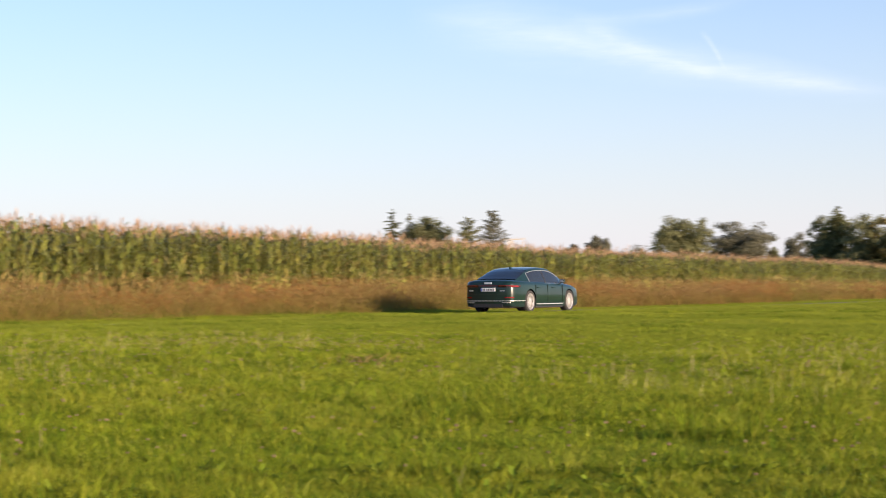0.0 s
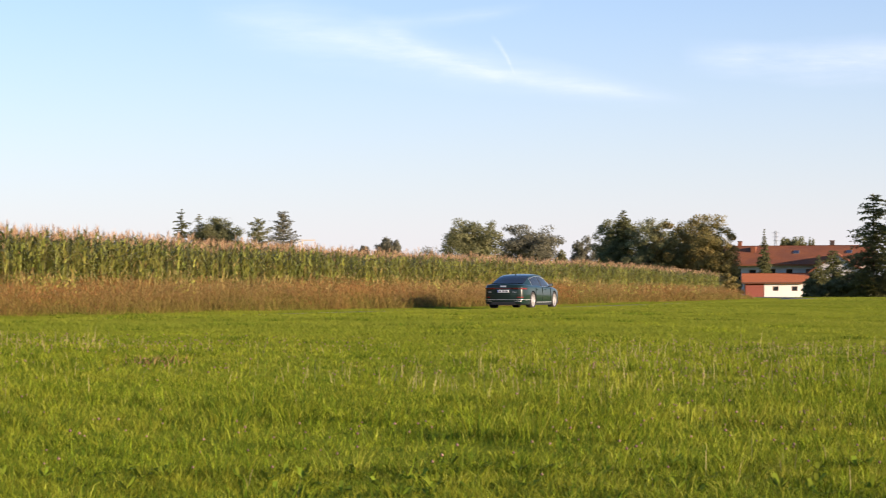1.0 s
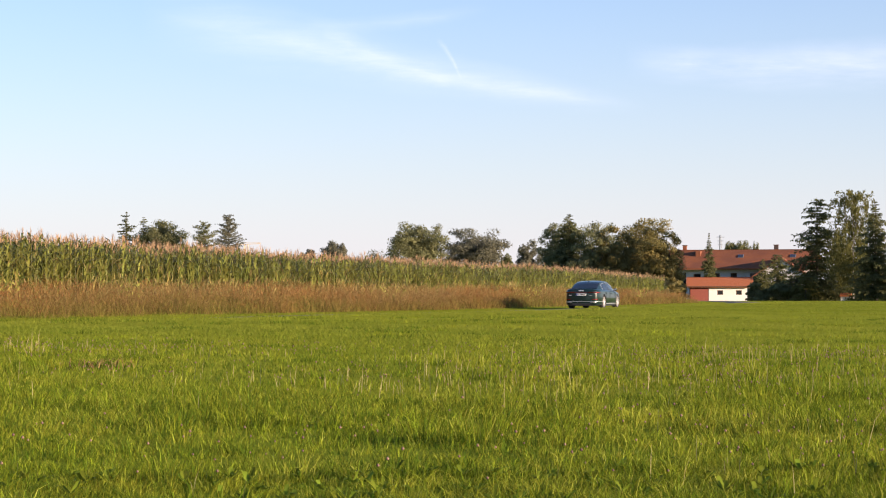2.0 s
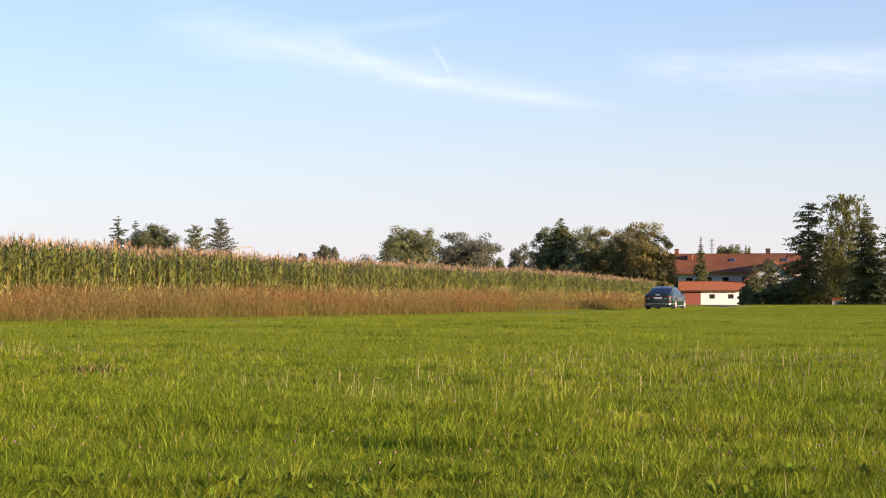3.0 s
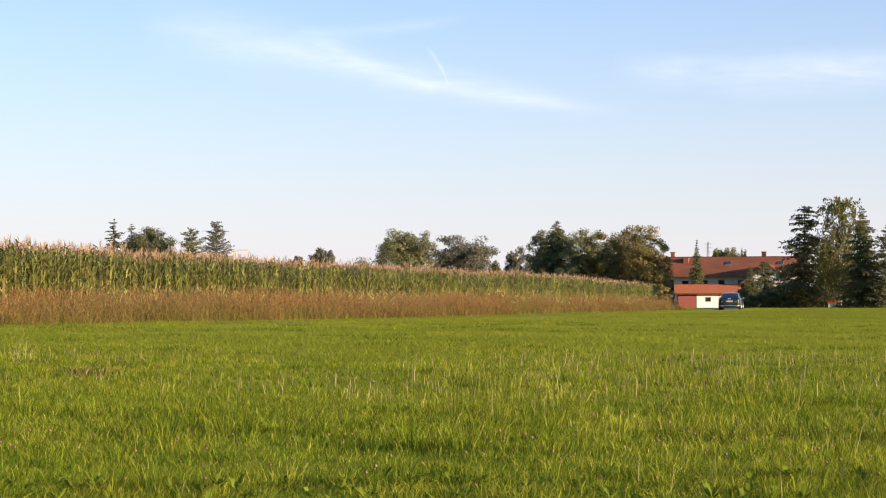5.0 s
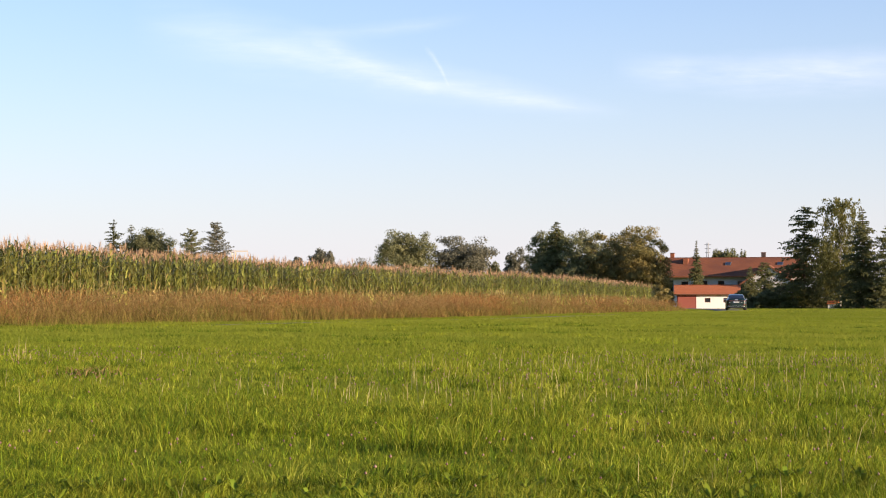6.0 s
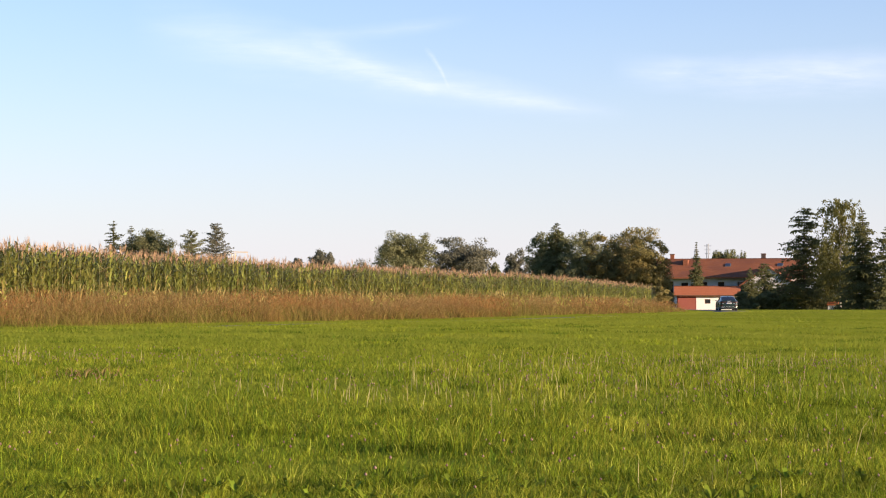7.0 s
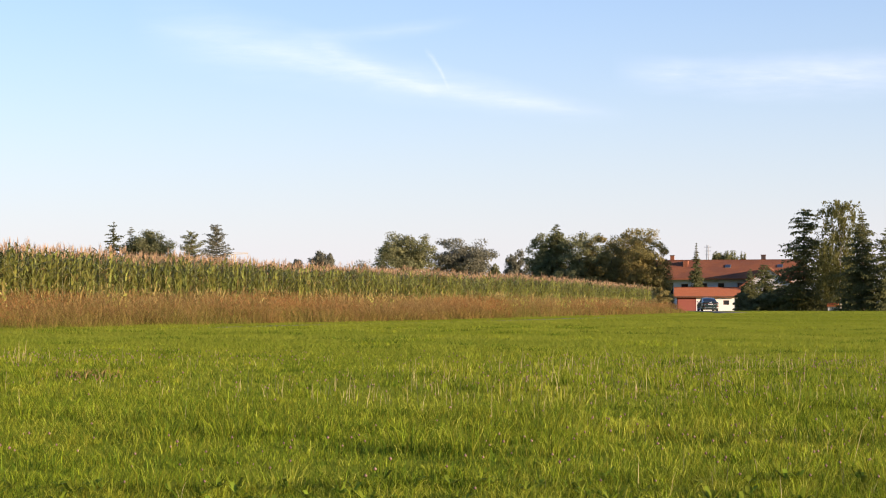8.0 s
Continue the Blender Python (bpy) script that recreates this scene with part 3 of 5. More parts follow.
        b[:, 2] += rnd.uniform(0.5, 1.0, m)
        parts.append((*blades(b, rnd.uniform(0.08, 0.2, m), rnd.uniform(0.04, 0.09, m), rnd.uniform(0.5, 1.4, m), rnd), 1))
    v, t, ix = joined(parts)
    tagged(new("yellow_weeds", raw_mesh("yellow_weeds", v, t, [M["dry_corn"], M["weed_yellow"]], ix)), "yellowing weed leaves poking out of tall grass", "weeds", kind="stuff")


build_wild_grass()


# ---- maize ----
def maize_plant(rnd, leaves=11, plumes=8):
    """A maize plant: stalk, arching leaves in two ranks, a branched tassel."""
    H = 2.1
    parts = []
    sq = np.array([(1, 0), (0, 1), (-1, 0), (0, -1)], float)
    lo, hi = np.c_[sq * 0.012, np.zeros(4)], np.c_[sq * 0.005, np.full(4, H)]
    v = np.concatenate([lo, hi])
    t = np.array([f for i in range(4) for f in ((i, (i + 1) % 4, 4 + (i + 1) % 4), (i, 4 + (i + 1) % 4, 4 + i))])
    parts.append((v, t, 0))
    plane = rnd.uniform(0, math.tau)
    for k in range(11 - leaves, 11):
        z = 0.25 + (H - 0.35) * k / 10.5
        a = plane + (k % 2) * math.pi + rnd.normal(0, 0.35)
        ln = rnd.uniform(0.36, 0.74) * (0.6 if k > 8 else 1)
        rise, droop = rnd.uniform(0.32, 0.66), rnd.uniform(0.0, 0.5)
        if k > 6:
            rise *= 0.97 - 0.10 * (k - 6)
            droop *= 0.6
        w = rnd.uniform(0.026, 0.042)
        d, s = np.array((math.cos(a), math.sin(a), 0)), np.array((-math.sin(a), math.cos(a), 0.25))
        up = np.array((0, 0, 1.0))
        p = [up * z, up * z + d * ln * 0.26 + up * rise * 0.7, up * z + d * ln * 0.62 + up * (rise - droop * 0.12), up * z + d * ln + up * (rise - droop)]
        v = np.array([p[0] - s * w * 0.5, p[0] + s * w * 0.5, p[1] - s * w, p[1] + s * w, p[2] - s * w * 0.85, p[2] + s * w * 0.85, p[3]])
        t = np.array([(0, 1, 3), (0, 3, 2), (2, 3, 5), (2, 5, 4), (4, 5, 6)])
        parts.append((v, t, 1 if (k < 2 and rnd.uniform() < 0.45) or rnd.uniform() < 0.05 else 0))
    for k in range(plumes):
        a, out = rnd.uniform(0, math.tau), (0.0 if k == 0 else rnd.uniform(0.03, 0.13))
        z0 = H + 0.02
        b = np.array([(0, 0, z0)])
        tip = np.array((math.cos(a) * out, math.sin(a) * out, rnd.uniform(0.18, 0.38)))
        s = np.array((-math.sin(a), math.cos(a), 0)) * 0.0065
        v = np.array([b[0] - s * 0.4, b[0] + s * 0.4, b[0] + tip * 0.6 - s, b[0] + tip * 0.6 + s, b[0] + tip])
        parts.append((v, np.array([(0, 1, 3), (0, 3, 2), (2, 3, 4)]), 2))
    return joined(parts)


def build_maize():
    rnd = np.random.default_rng(31)
    kinds = [maize_plant(rnd) for _ in range(14)]
    parts = []
    spots = []
    for row in range(9):
        step = 0.18 if row < 4 else 0.32
        s = np.concatenate([np.arange(-45, 62, step), np.arange(62, 138, step * 1.5)])
        s = s + rnd.normal(0, 0.04, len(s))
        g = row * 0.75 + rnd.normal(0, 0.06, len(s)) + 0.25 * np.sin(s * 0.13) + 0.12 * np.sin(s * 0.7)
        ok = s < 136 - 0.5 * row - 1.5 * (row == 0) + rnd.normal(0, 0.5, len(s))
        p = FIELD_AT + FIELD_WAY * s[ok][:, None] + FIELD_LEFT * g[ok][:, None]
        spots.append(p)
    p = np.concatenate(spots)
    spot = on_ground(p[:, 0], p[:, 1])
    size = np.clip(rnd.normal(1.0, 0.06, len(p)) + 0.04 * rough(p[:, 0], p[:, 1], 0.2), 0.8, 1.18)
    size = size * (1 + 0.06 * (1 - smooth(-5, 40, field_gap(p[:, 0], p[:, 1])[1])))   # taller towards the near end
    which = rnd.integers(0, len(kinds), len(p))
    for k, kind in enumerate(kinds):
        m = which == k
        parts.append(strewn(kind, spot[m], rnd.uniform(0, math.tau, m.sum()), size[m]))
    # the field goes on behind its front rows, thinner sown
    deep = [maize_plant(rnd, 5, 3) for _ in range(6)]
    for row in range(22):
        s = np.arange(-45, 134 - 0.4 * row, 1.0)
        g = 7.6 + row * 1.7 + rnd.normal(0, 0.3, len(s))
        p = FIELD_AT + FIELD_WAY * (s + rnd.normal(0, 0.25, len(s)))[:, None] + FIELD_LEFT * g[:, None]
        parts.append(strewn(deep[row % 6], on_ground(p[:, 0], p[:, 1]), rnd.uniform(0, math.tau, len(s)), rnd.normal(0.98, 0.05, len(s))))
    v, t, ix = joined(parts)
    tagged(new("maize_field", raw_mesh("maize_field", v, t, [M["leaf_corn"], M["dry_corn"], M["tassel"]], ix)), "ripe green maize field with pinkish-beige tassels", "maize", kind="stuff")


build_maize()


# ---- trees ----
def leaf_cloud(centres, spreads, count, size, rnd):
    """Small leaf blades round the centres, in loose clumps."""
    n = len(centres) * count
    c, r = np.repeat(centres, count, 0), np.repeat(spreads, count, 0)
    d = rnd.normal(0, 1, (n, 3))
    d /= np.linalg.norm(d, axis=1, keepdims=True)
    p = c + d * r * (rnd.uniform(0.15, 1, n) ** 0.5)[:, None]
    # leaves lie roughly across the clump's outward way
    d = d + rnd.normal(0, 0.4, (n, 3))
    d /= np.linalg.norm(d, axis=1, keepdims=True)
    a, b = rnd.normal(0, 1, (n, 3)), rnd.normal(0, 1, (n, 3))
    a -= d * (a * d).sum(1, keepdims=True)
    b -= d * (b * d).sum(1, keepdims=True)
    a /= np.linalg.norm(a, axis=1, keepdims=True)
    b -= a * (a * b).sum(1, keepdims=True)
    b /= np.linalg.norm(b, axis=1, keepdims=True)
    s = (size * rnd.uniform(0.5, 1.3, n))[:, None]
    v = np.stack([p - a * s * 0.6, p + b * s * 0.35, p + a * s * 0.6, p - b * s * 0.35], 1)
    t = np.array([(0, 1, 2), (0, 2, 3)])
    return v.reshape(-1, 3), (np.arange(n)[:, None, None] * 4 + t).reshape(-1, 3)


def trunk_mesh(height, radius, limbs, rnd, name="trunk"):
    bm = bmesh.new()
    z, at, r = -0.3, Vector((0, 0, -0.3)), radius
    for k in range(4):
        nxt = Vector((rnd.normal(0, radius * 0.5), rnd.normal(0, radius * 0.5), height * (k + 1) / 4))
        tube(bm, at, nxt, r, r * 0.72, 8)
        at, r = nxt, r * 0.72
    for to in limbs:
        z0 = rnd.uniform(0.3, 0.8) * height
        tube(bm, (0, 0, z0), to, radius * 0.4, radius * 0.1, 6)
    return bm


def broadleaf(x, y, top, width, leaf, label, seed, low=0.3, size=0.22, clumps=60, count=130, bark="bark", squash=1.0):
    rnd = np.random.default_rng(seed)
    z = float(ground_height(x, y))
    H = top - z
    tree = empty("tree", pose(x, y, z), label, "tree")
    rx = width / 2
    # the crown is a heap of lobes, each a shell of leafy clumps
    n = max(6, int(clumps / 5))
    f = (np.arange(n) + 0.5) / n
    a = np.arange(n) * 2.4 + seed
    d = np.stack([np.cos(a) * np.sqrt(1 - (2 * f - 1) ** 2), np.sin(a) * np.sqrt(1 - (2 * f - 1) ** 2), 1 - 2 * f], -1) + rnd.normal(0, 0.16, (n, 3))
    heart = d * rnd.uniform(0.36, 0.48, n)[:, None]
    swell = rnd.uniform(0.46, 0.58, n)
    m = int(clumps * 1.6)
    k = rnd.integers(0, n, m)
    e = rnd.normal(0, 1, (m, 3)) + d[k] * 0.5
    e /= np.linalg.norm(e, axis=1, keepdims=True)
    c = heart[k] + e * (swell[k] * rnd.uniform(0.25, 1.0, m) ** 0.6)[:, None]
    wide_x, wide_y = np.percentile(np.abs(c[:, 0]), 95), np.percentile(np.abs(c[:, 1]), 95)
    z0, z1 = np.percentile(c[:, 2], 6), np.percentile(c[:, 2], 98)
    c = np.stack([np.clip(c[:, 0] / wide_x, -1.0, 1.0) * 0.88 * rx, c[:, 1] / wide_y * 0.88 * rx * squash, H * low + np.clip((c[:, 2] - z0) / (z1 - z0), 0, 1.02) * H * (0.95 - low)], -1)
    loose = max(1.0, math.sqrt(55 / clumps))
    sp = np.stack([rnd.uniform(0.09, 0.15, m) * width * loose] * 2 + [rnd.uniform(0.045, 0.075, m) * H * loose], -1)
    v, t = leaf_cloud(c, sp, count, size, rnd)
    # the shaded heart of the crown, in larger sprays
    q = max(8, clumps // 3)
    e = rnd.normal(0, 1, (q, 3))
    e *= (rnd.uniform(0.1, 0.62, q) / np.linalg.norm(e, axis=1))[:, None]
    core = e * (rx, rx * squash, H * (1 - low) / 2) + (0, 0, H * (0.97 + low) / 2 - 0.02 * H)
    cv, ct = leaf_cloud(core, np.tile((0.17 * width, 0.17 * width, 0.10 * H), (q, 1)), 90, size * 2.4, rnd)
    v, t, _ = joined([(v, t, 0), (cv, ct, 0)])
    part("trunk", trunk_mesh(H * 0.75, max(0.12, H * 0.022), [tuple(q) for q in c[::max(1, m // 12)]], rnd), M[bark], tree)
    part("crown", raw_mesh("crown", v, t, [M[leaf]]), None, tree)
    return tree


def conifer(x, y, top, width, leaf, label, seed, low=0.06, droop=0.35, ragged=0.25, power=0.85, gaps=0.0, step=0.36, bark="bark"):
    rnd = np.random.default_rng(seed)
    z = float(ground_height(x, y))
    H = top - z
    tree = empty("spruce_tree", pose(x, y, z), label, "tree")
    parts, bm = [], bmesh.new()
    tube(bm, (0, 0, -0.3), (0, 0, H * 0.98), max(0.1, H * 0.017), 0.02, 8)
    h = H * low
    while h < H * 0.985:
        s = (h / H - low) / (1 - low)
        reach = width / 2 * max(0.03, (1 - s)) ** power * (0.75 + 0.5 * rnd.uniform())
        if rnd.uniform() < gaps:
            reach *= 0.35
        n = int(5 + 5 * (1 - s))
        for k in range(n):
            a = rnd.uniform(0, math.tau)
            ln = reach * rnd.uniform(1 - ragged * 1.6, 1 + ragged)
            d = np.array((math.cos(a), math.sin(a), 0))
            tilt = 0.25 * (s - 0.35)
            if ln > 0.8:
                tube(bm, (0, 0, h), tuple(d * ln * 0.9 + (0, 0, h + ln * tilt - droop * ln * 0.35)), 0.03, 0.008, 4)
            m = int(12 + 18 * ln)
            u = rnd.uniform(0.1, 1, m)
            p = d[None] * (u * ln)[:, None] + np.array((0, 0, h))[None]
            p[:, 2] += u * ln * tilt - droop * ln * 0.4 * u ** 2
            fine = min(1.0, 0.3 + 0.6 * ln)
            p[:, :2] += rnd.normal(0, (0.1 + 0.05 * ln) * fine, (m, 2))
            dd = d[None] * 0.6 + rnd.normal(0, 0.45, (m, 3)) + np.array((0, 0, -droop * 1.1))
            dd /= np.linalg.norm(dd, axis=1, keepdims=True)
            q = rnd.normal(0, 1, (m, 3))
            q -= dd * (q * dd).sum(1, keepdims=True)
            q /= np.linalg.norm(q, axis=1, keepdims=True)
            L_, w = fine * rnd.uniform(0.22, 0.55, m)[:, None], fine * rnd.uniform(0.05, 0.10, m)[:, None]
            v = np.stack([p, p + dd * L_ * 0.5 + q * w, p + dd * L_, p + dd * L_ * 0.5 - q * w], 1)
            parts.append((v.reshape(-1, 3), (np.arange(m)[:, None, None] * 4 + np.array([(0, 1, 2), (0, 2, 3)])).reshape(-1, 3), 0))
        h += step * rnd.uniform(0.7, 1.2)
    v, t, _ = joined(parts)
    part("trunk", bm, M[bark], tree)
    part("crown", raw_mesh("crown", v, t, [M[leaf]]), None, tree)
    return tree


def birch(x, y, top, width, seed, label):
    rnd = np.random.default_rng(seed)
    z = float(ground_height(x, y))
    H = top - z
    tree = empty("birch_tree", pose(x, y, z), label, "tree")
    parts = []
    for k in range(420):
        h = H * rnd.uniform(0.2, 1.0)
        s = h / H
        reach = width / 2 * (0.35 + 0.75 * math.sin(math.pi * min(1, (1.04 - s) * 0.8 + 0.12))) * rnd.uniform(0.15, 1)
        a = rnd.uniform(0, math.tau)
        hang = rnd.uniform(0.8, 2.6) * (1.15 - 0.6 * s)
        m = int(18 + 13 * hang)
        u = rnd.uniform(0, 1, m)
        p = np.stack([math.cos(a) * reach + rnd.normal(0, 0.16, m), math.sin(a) * reach + rnd.normal(0, 0.16, m), h - u * hang], -1)
        w, l = rnd.uniform(0.045, 0.10, m)[:, None], rnd.uniform(0.16, 0.34, m)[:, None]
        q = rnd.normal(0, 1, (m, 3)) * (1, 1, 0.3)
        q /= np.linalg.norm(q, axis=1, keepdims=True)
        dd = np.array((0, 0, -1)) + rnd.normal(0, 0.3, (m, 3))
        v = np.stack([p, p + dd * l * 0.5 + q * w, p + dd * l, p + dd * l * 0.5 - q * w], 1)
        parts.append((v.reshape(-1, 3), (np.arange(m)[:, None, None] * 4 + np.array([(0, 1, 2), (0, 2, 3)])).reshape(-1, 3), 0))
    v, t, _ = joined(parts)
    limbs = [(math.cos(a) * width * 0.3, math.sin(a) * width * 0.3, H * s) for a, s in zip(rnd.uniform(0, 6.28, 9), rnd.uniform(0.5, 0.95, 9))]
    part("trunk", trunk_mesh(H * 0.92, 0.14, limbs, rnd), M["bark_pale"], tree)
    part("crown", raw_mesh("crown", v, t, [M["birch"]]), None, tree)
    return tree


def spot(u, v, d):
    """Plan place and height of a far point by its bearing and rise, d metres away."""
    return (u - 784) / 3400 * d, d, EYE[2] + (535 - v) * d / 3400


def plant(make, u, v, w, d, *a, **k):
    x, y, top = spot(u, v, d)
    group = "far trees behind the maize" if u < 920 else "trees round the farm" if u < 1300 else "trees at the meadow's edge"
    return tagged(make(x, y, top, w * d / 3400, *a, **k), group=group)


def build_trees():
    FAR = "hazy tree standing far beyond the maize field"
    plant(conifer, 200, 389, 46, 420, "fir", "tall ragged spruce far beyond the maize field", 1, gaps=0.3, ragged=0.5, power=0.5, low=0.1, step=0.42)
    plant(conifer, 231, 398, 34, 425, "green", "slim dark spruce far beyond the maize field", 2, gaps=0.2, ragged=0.4, power=0.55, step=0.42)
    plant(broadleaf, 262, 408, 92, 425, "green", "rounded green tree far beyond the maize field", 3, low=0.6, size=0.30)
    plant(conifer, 338, 411, 82, 410, "green", "broad dark pine far beyond the maize field", 4, power=0.5, ragged=0.4, droop=-0.3, step=0.4)
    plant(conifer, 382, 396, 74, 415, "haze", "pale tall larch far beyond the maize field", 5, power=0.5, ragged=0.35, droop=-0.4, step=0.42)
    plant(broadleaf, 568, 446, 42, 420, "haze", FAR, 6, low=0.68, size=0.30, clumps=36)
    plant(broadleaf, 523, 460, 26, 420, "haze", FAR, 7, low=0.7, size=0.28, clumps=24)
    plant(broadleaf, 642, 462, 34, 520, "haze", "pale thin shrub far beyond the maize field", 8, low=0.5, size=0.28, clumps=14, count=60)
    plant(broadleaf, 718, 413, 104, 345, "green", "full dark green oak behind the maize field", 9, low=0.42, clumps=80, size=0.28)
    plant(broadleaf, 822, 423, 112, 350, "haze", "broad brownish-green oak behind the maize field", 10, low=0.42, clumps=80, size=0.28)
    plant(broadleaf, 876, 470, 22, 350, "green", "small bush behind the maize field", 11, low=0.5, clumps=20)
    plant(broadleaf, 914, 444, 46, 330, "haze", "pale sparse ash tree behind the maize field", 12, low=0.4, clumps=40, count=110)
    plant(broadleaf, 964, 414, 70, 285, "green", "dark green oak beside a tall spruce", 13, clumps=80, low=0.05)
    plant(conifer, 986, 395, 165, 275, "fir", "tall broad spruce lit by low sun", 14, power=0.95, ragged=0.2, droop=0.4, step=0.24)
    plant(broadleaf, 1048, 413, 110, 280, "green", "dark leafy tree in a dense row", 15, clumps=80, low=0.1)
    plant(broadleaf, 1072, 420, 80, 262, "olive", "chestnut tree turning brown near the farm", 16, clumps=70, low=0.05)
    plant(broadleaf, 1118, 407, 120, 268, "olive", "large chestnut tree turning brown near the farm", 17, clumps=110, low=0.02, squash=0.8)
    plant(broadleaf, 1147, 420, 84, 258, "olive", "chestnut tree with autumn tint at the field's end", 48, clumps=90, low=0.0)
    plant(broadleaf, 1025, 425, 80, 262, "green", "dark leafy tree in a dense row", 19, clumps=60, low=0.05)
    plant(conifer, 1233, 429, 46, 286, "fir", "slim dark spruce before the farmhouse", 20, power=1.05, ragged=0.15, step=0.28, low=0.03)
    plant(broadleaf, 1290, 445, 40, 360, "green", "leafy tree rising behind the farmhouse roof", 21, low=0.6, clumps=40)
    plant(broadleaf, 1270, 449, 20, 360, "green", "small tree rising behind the farmhouse roof", 22, low=0.6, clumps=20)
    plant(broadleaf, 1316, 451, 14, 360, "green", "small tree rising behind the farmhouse roof", 23, low=0.6, clumps=16)
    plant(conifer, 1328, 476, 44, 288, "fir", "young spruce beside the garage", 24, step=0.26, power=0.7, low=0.0)
    plant(conifer, 1353, 466, 58, 290, "fir", "dark dense spruce beside the garage", 25, step=0.26, power=0.55, low=0.0)
    plant(conifer, 1384, 490, 50, 256, "fir", "young dark spruce under tall trees", 26, power=0.6, low=0.0)
    plant(conifer, 1424, 364, 122, 250, "fir", "tall spruce with drooping branches at meadow's edge", 27, power=0.64, ragged=0.5, gaps=0.16, droop=0.5)
    plant(conifer, 1404, 500, 60, 246, "birch", "young yellow-green larch at the meadow's edge", 28, power=0.6, low=0.0)
    plant(birch, 1488, 352, 92, 246, 29, "tall weeping birch at the meadow's edge")
    plant(conifer, 1528, 371, 100, 239, "fir", "tall dark spruce at the meadow's edge", 30, step=0.28, power=0.82, ragged=0.35, droop=0.45)
    plant(conifer, 1572, 398, 80, 236, "fir", "dark spruce at the meadow's edge", 31, power=0.6, ragged=0.35)
    plant(conifer, 1462, 430, 84, 262, "fir", "dark spruce standing behind a birch", 32, power=0.5, low=0.0)
    plant(conifer, 1502, 440, 92, 264, "fir", "dark spruce standing behind a birch", 33, power=0.5, low=0.0)
    plant(broadleaf, 1320, 520, 40, 250, "green", "low dark shrub beside the garage", 35, low=0.0, clumps=30)
    plant(broadleaf, 1360, 522, 60, 250, "green", "low dark shrub at the meadow's edge", 36, low=0.0, clumps=36)
    plant(broadleaf, 1112, 512, 60, 262, "olive", "leafy shrub under chestnut trees", 38, low=0.0, clumps=30)
    plant(broadleaf, 1140, 508, 60, 263, "green", "leafy shrub under chestnut trees", 39, low=0.0, clumps=36)
    plant(broadleaf, 1168, 506, 50, 261, "olive", "leafy shrub under chestnut trees", 40, low=0.0, clumps=30)
    plant(broadleaf, 1160, 510, 50, 246, "olive", "leafy shrub at the maize field's end", 37, low=0.0, clumps=36)


build_trees()


# ---- buildings ----
def window_part(parent, x, y, z, w, h, m, name="window"):
    """A framed pane let into a wall that faces -y; m is the wall's pose under its building."""
    bm = bmesh.new()
    for lo, hi in (((x - w / 2, y - 0.05, z), (x - w / 2 + 0.09, y + 0.06, z + h)), ((x + w / 2 - 0.09, y - 0.05, z), (x + w / 2, y + 0.06, z + h)),
                   ((x - w / 2 + 0.09, y - 0.05, z), (x + w / 2 - 0.09, y + 0.06, z + 0.09)), ((x - w / 2 + 0.09, y - 0.05, z + h - 0.09), (x + w / 2 - 0.09, y + 0.06, z + h))):
        box(bm, lo, hi)
    win = part(name, bm, M["timber"], parent, at=m)
    part("pane", box(bmesh.new(), (x - w / 2 + 0.09, y - 0.02, z + 0.09), (x + w / 2 - 0.09, y + 0.02, z + h - 0.09)), M["dark_window"], win)
    return win


def walls_with_holes(bm, x0, x1, z0, z1, y0, y1, holes):
    """A wall facing -y between x0 and x1, thick from y0 to y1, with rectangular openings (x, z, w, h) through it."""
    xs = sorted({x0, x1, *[v for x, z, w, h in holes for v in (x - w / 2, x + w / 2)]})
    zs = sorted({z0, z1, *[v for x, z, w, h in holes for v in (z, z + h)]})
    at = {}

    def corner(x, z):
        if (x, z) not in at:
            at[x, z] = bm.verts.new((x, y0, z))
        return at[x, z]

    faces = []
    for a, b in zip(xs[:-1], xs[1:]):
        for c, d in zip(zs[:-1], zs[1:]):
            if not any(abs((a + b) / 2 - x) < w / 2 and z < (c + d) / 2 < z + h for x, z, w, h in holes):
                faces.append(bm.faces.new((corner(a, c), corner(b, c), corner(b, d), corner(a, d))))
    made = bmesh.ops.extrude_face_region(bm, geom=faces, use_keep_orig=True)
    bmesh.ops.translate(bm, vec=(0, y1 - y0, 0), verts=[g for g in made["geom"] if isinstance(g, bmesh.types.BMVert)])
    bmesh.ops.recalc_face_normals(bm, faces=bm.faces)


def gable_roof(parent, x0, x1, y0, y1, eave, ridge, mat, thick=0.22, name="roof", courses=14):
    """Two slopes with their tile courses stepped; the ridge runs along x."""
    ym = (y0 + y1) / 2
    line = []
    for k in range(courses):
        a, b = k / courses, (k + 1) / courses
        line.append((y0 + (ym - y0) * a, eave + (ridge - eave) * a + 0.045))
        line.append((y0 + (ym - y0) * b, eave + (ridge - eave) * b))
    line.append((ym, ridge + 0.09))
    outer = line + [(y0 + y1 - y, z) for y, z in line[-2::-1]]
    under = [(y1, eave - thick), (ym, ridge - thick), (y0, eave - thick)]
    bm = bmesh.new()
    ends = [[bm.verts.new((x, y, z)) for y, z in outer + under] for x in (x0, x1)]
    n = len(ends[0])
    for i in range(n):
        bm.faces.new((ends[0][i], ends[0][(i + 1) % n], ends[1][(i + 1) % n], ends[1][i]))
    bm.faces.new(ends[0][::-1])
    bm.faces.new(ends[1])
    bmesh.ops.recalc_face_normals(bm, faces=bm.faces)
    return part(name, bm, mat, parent)


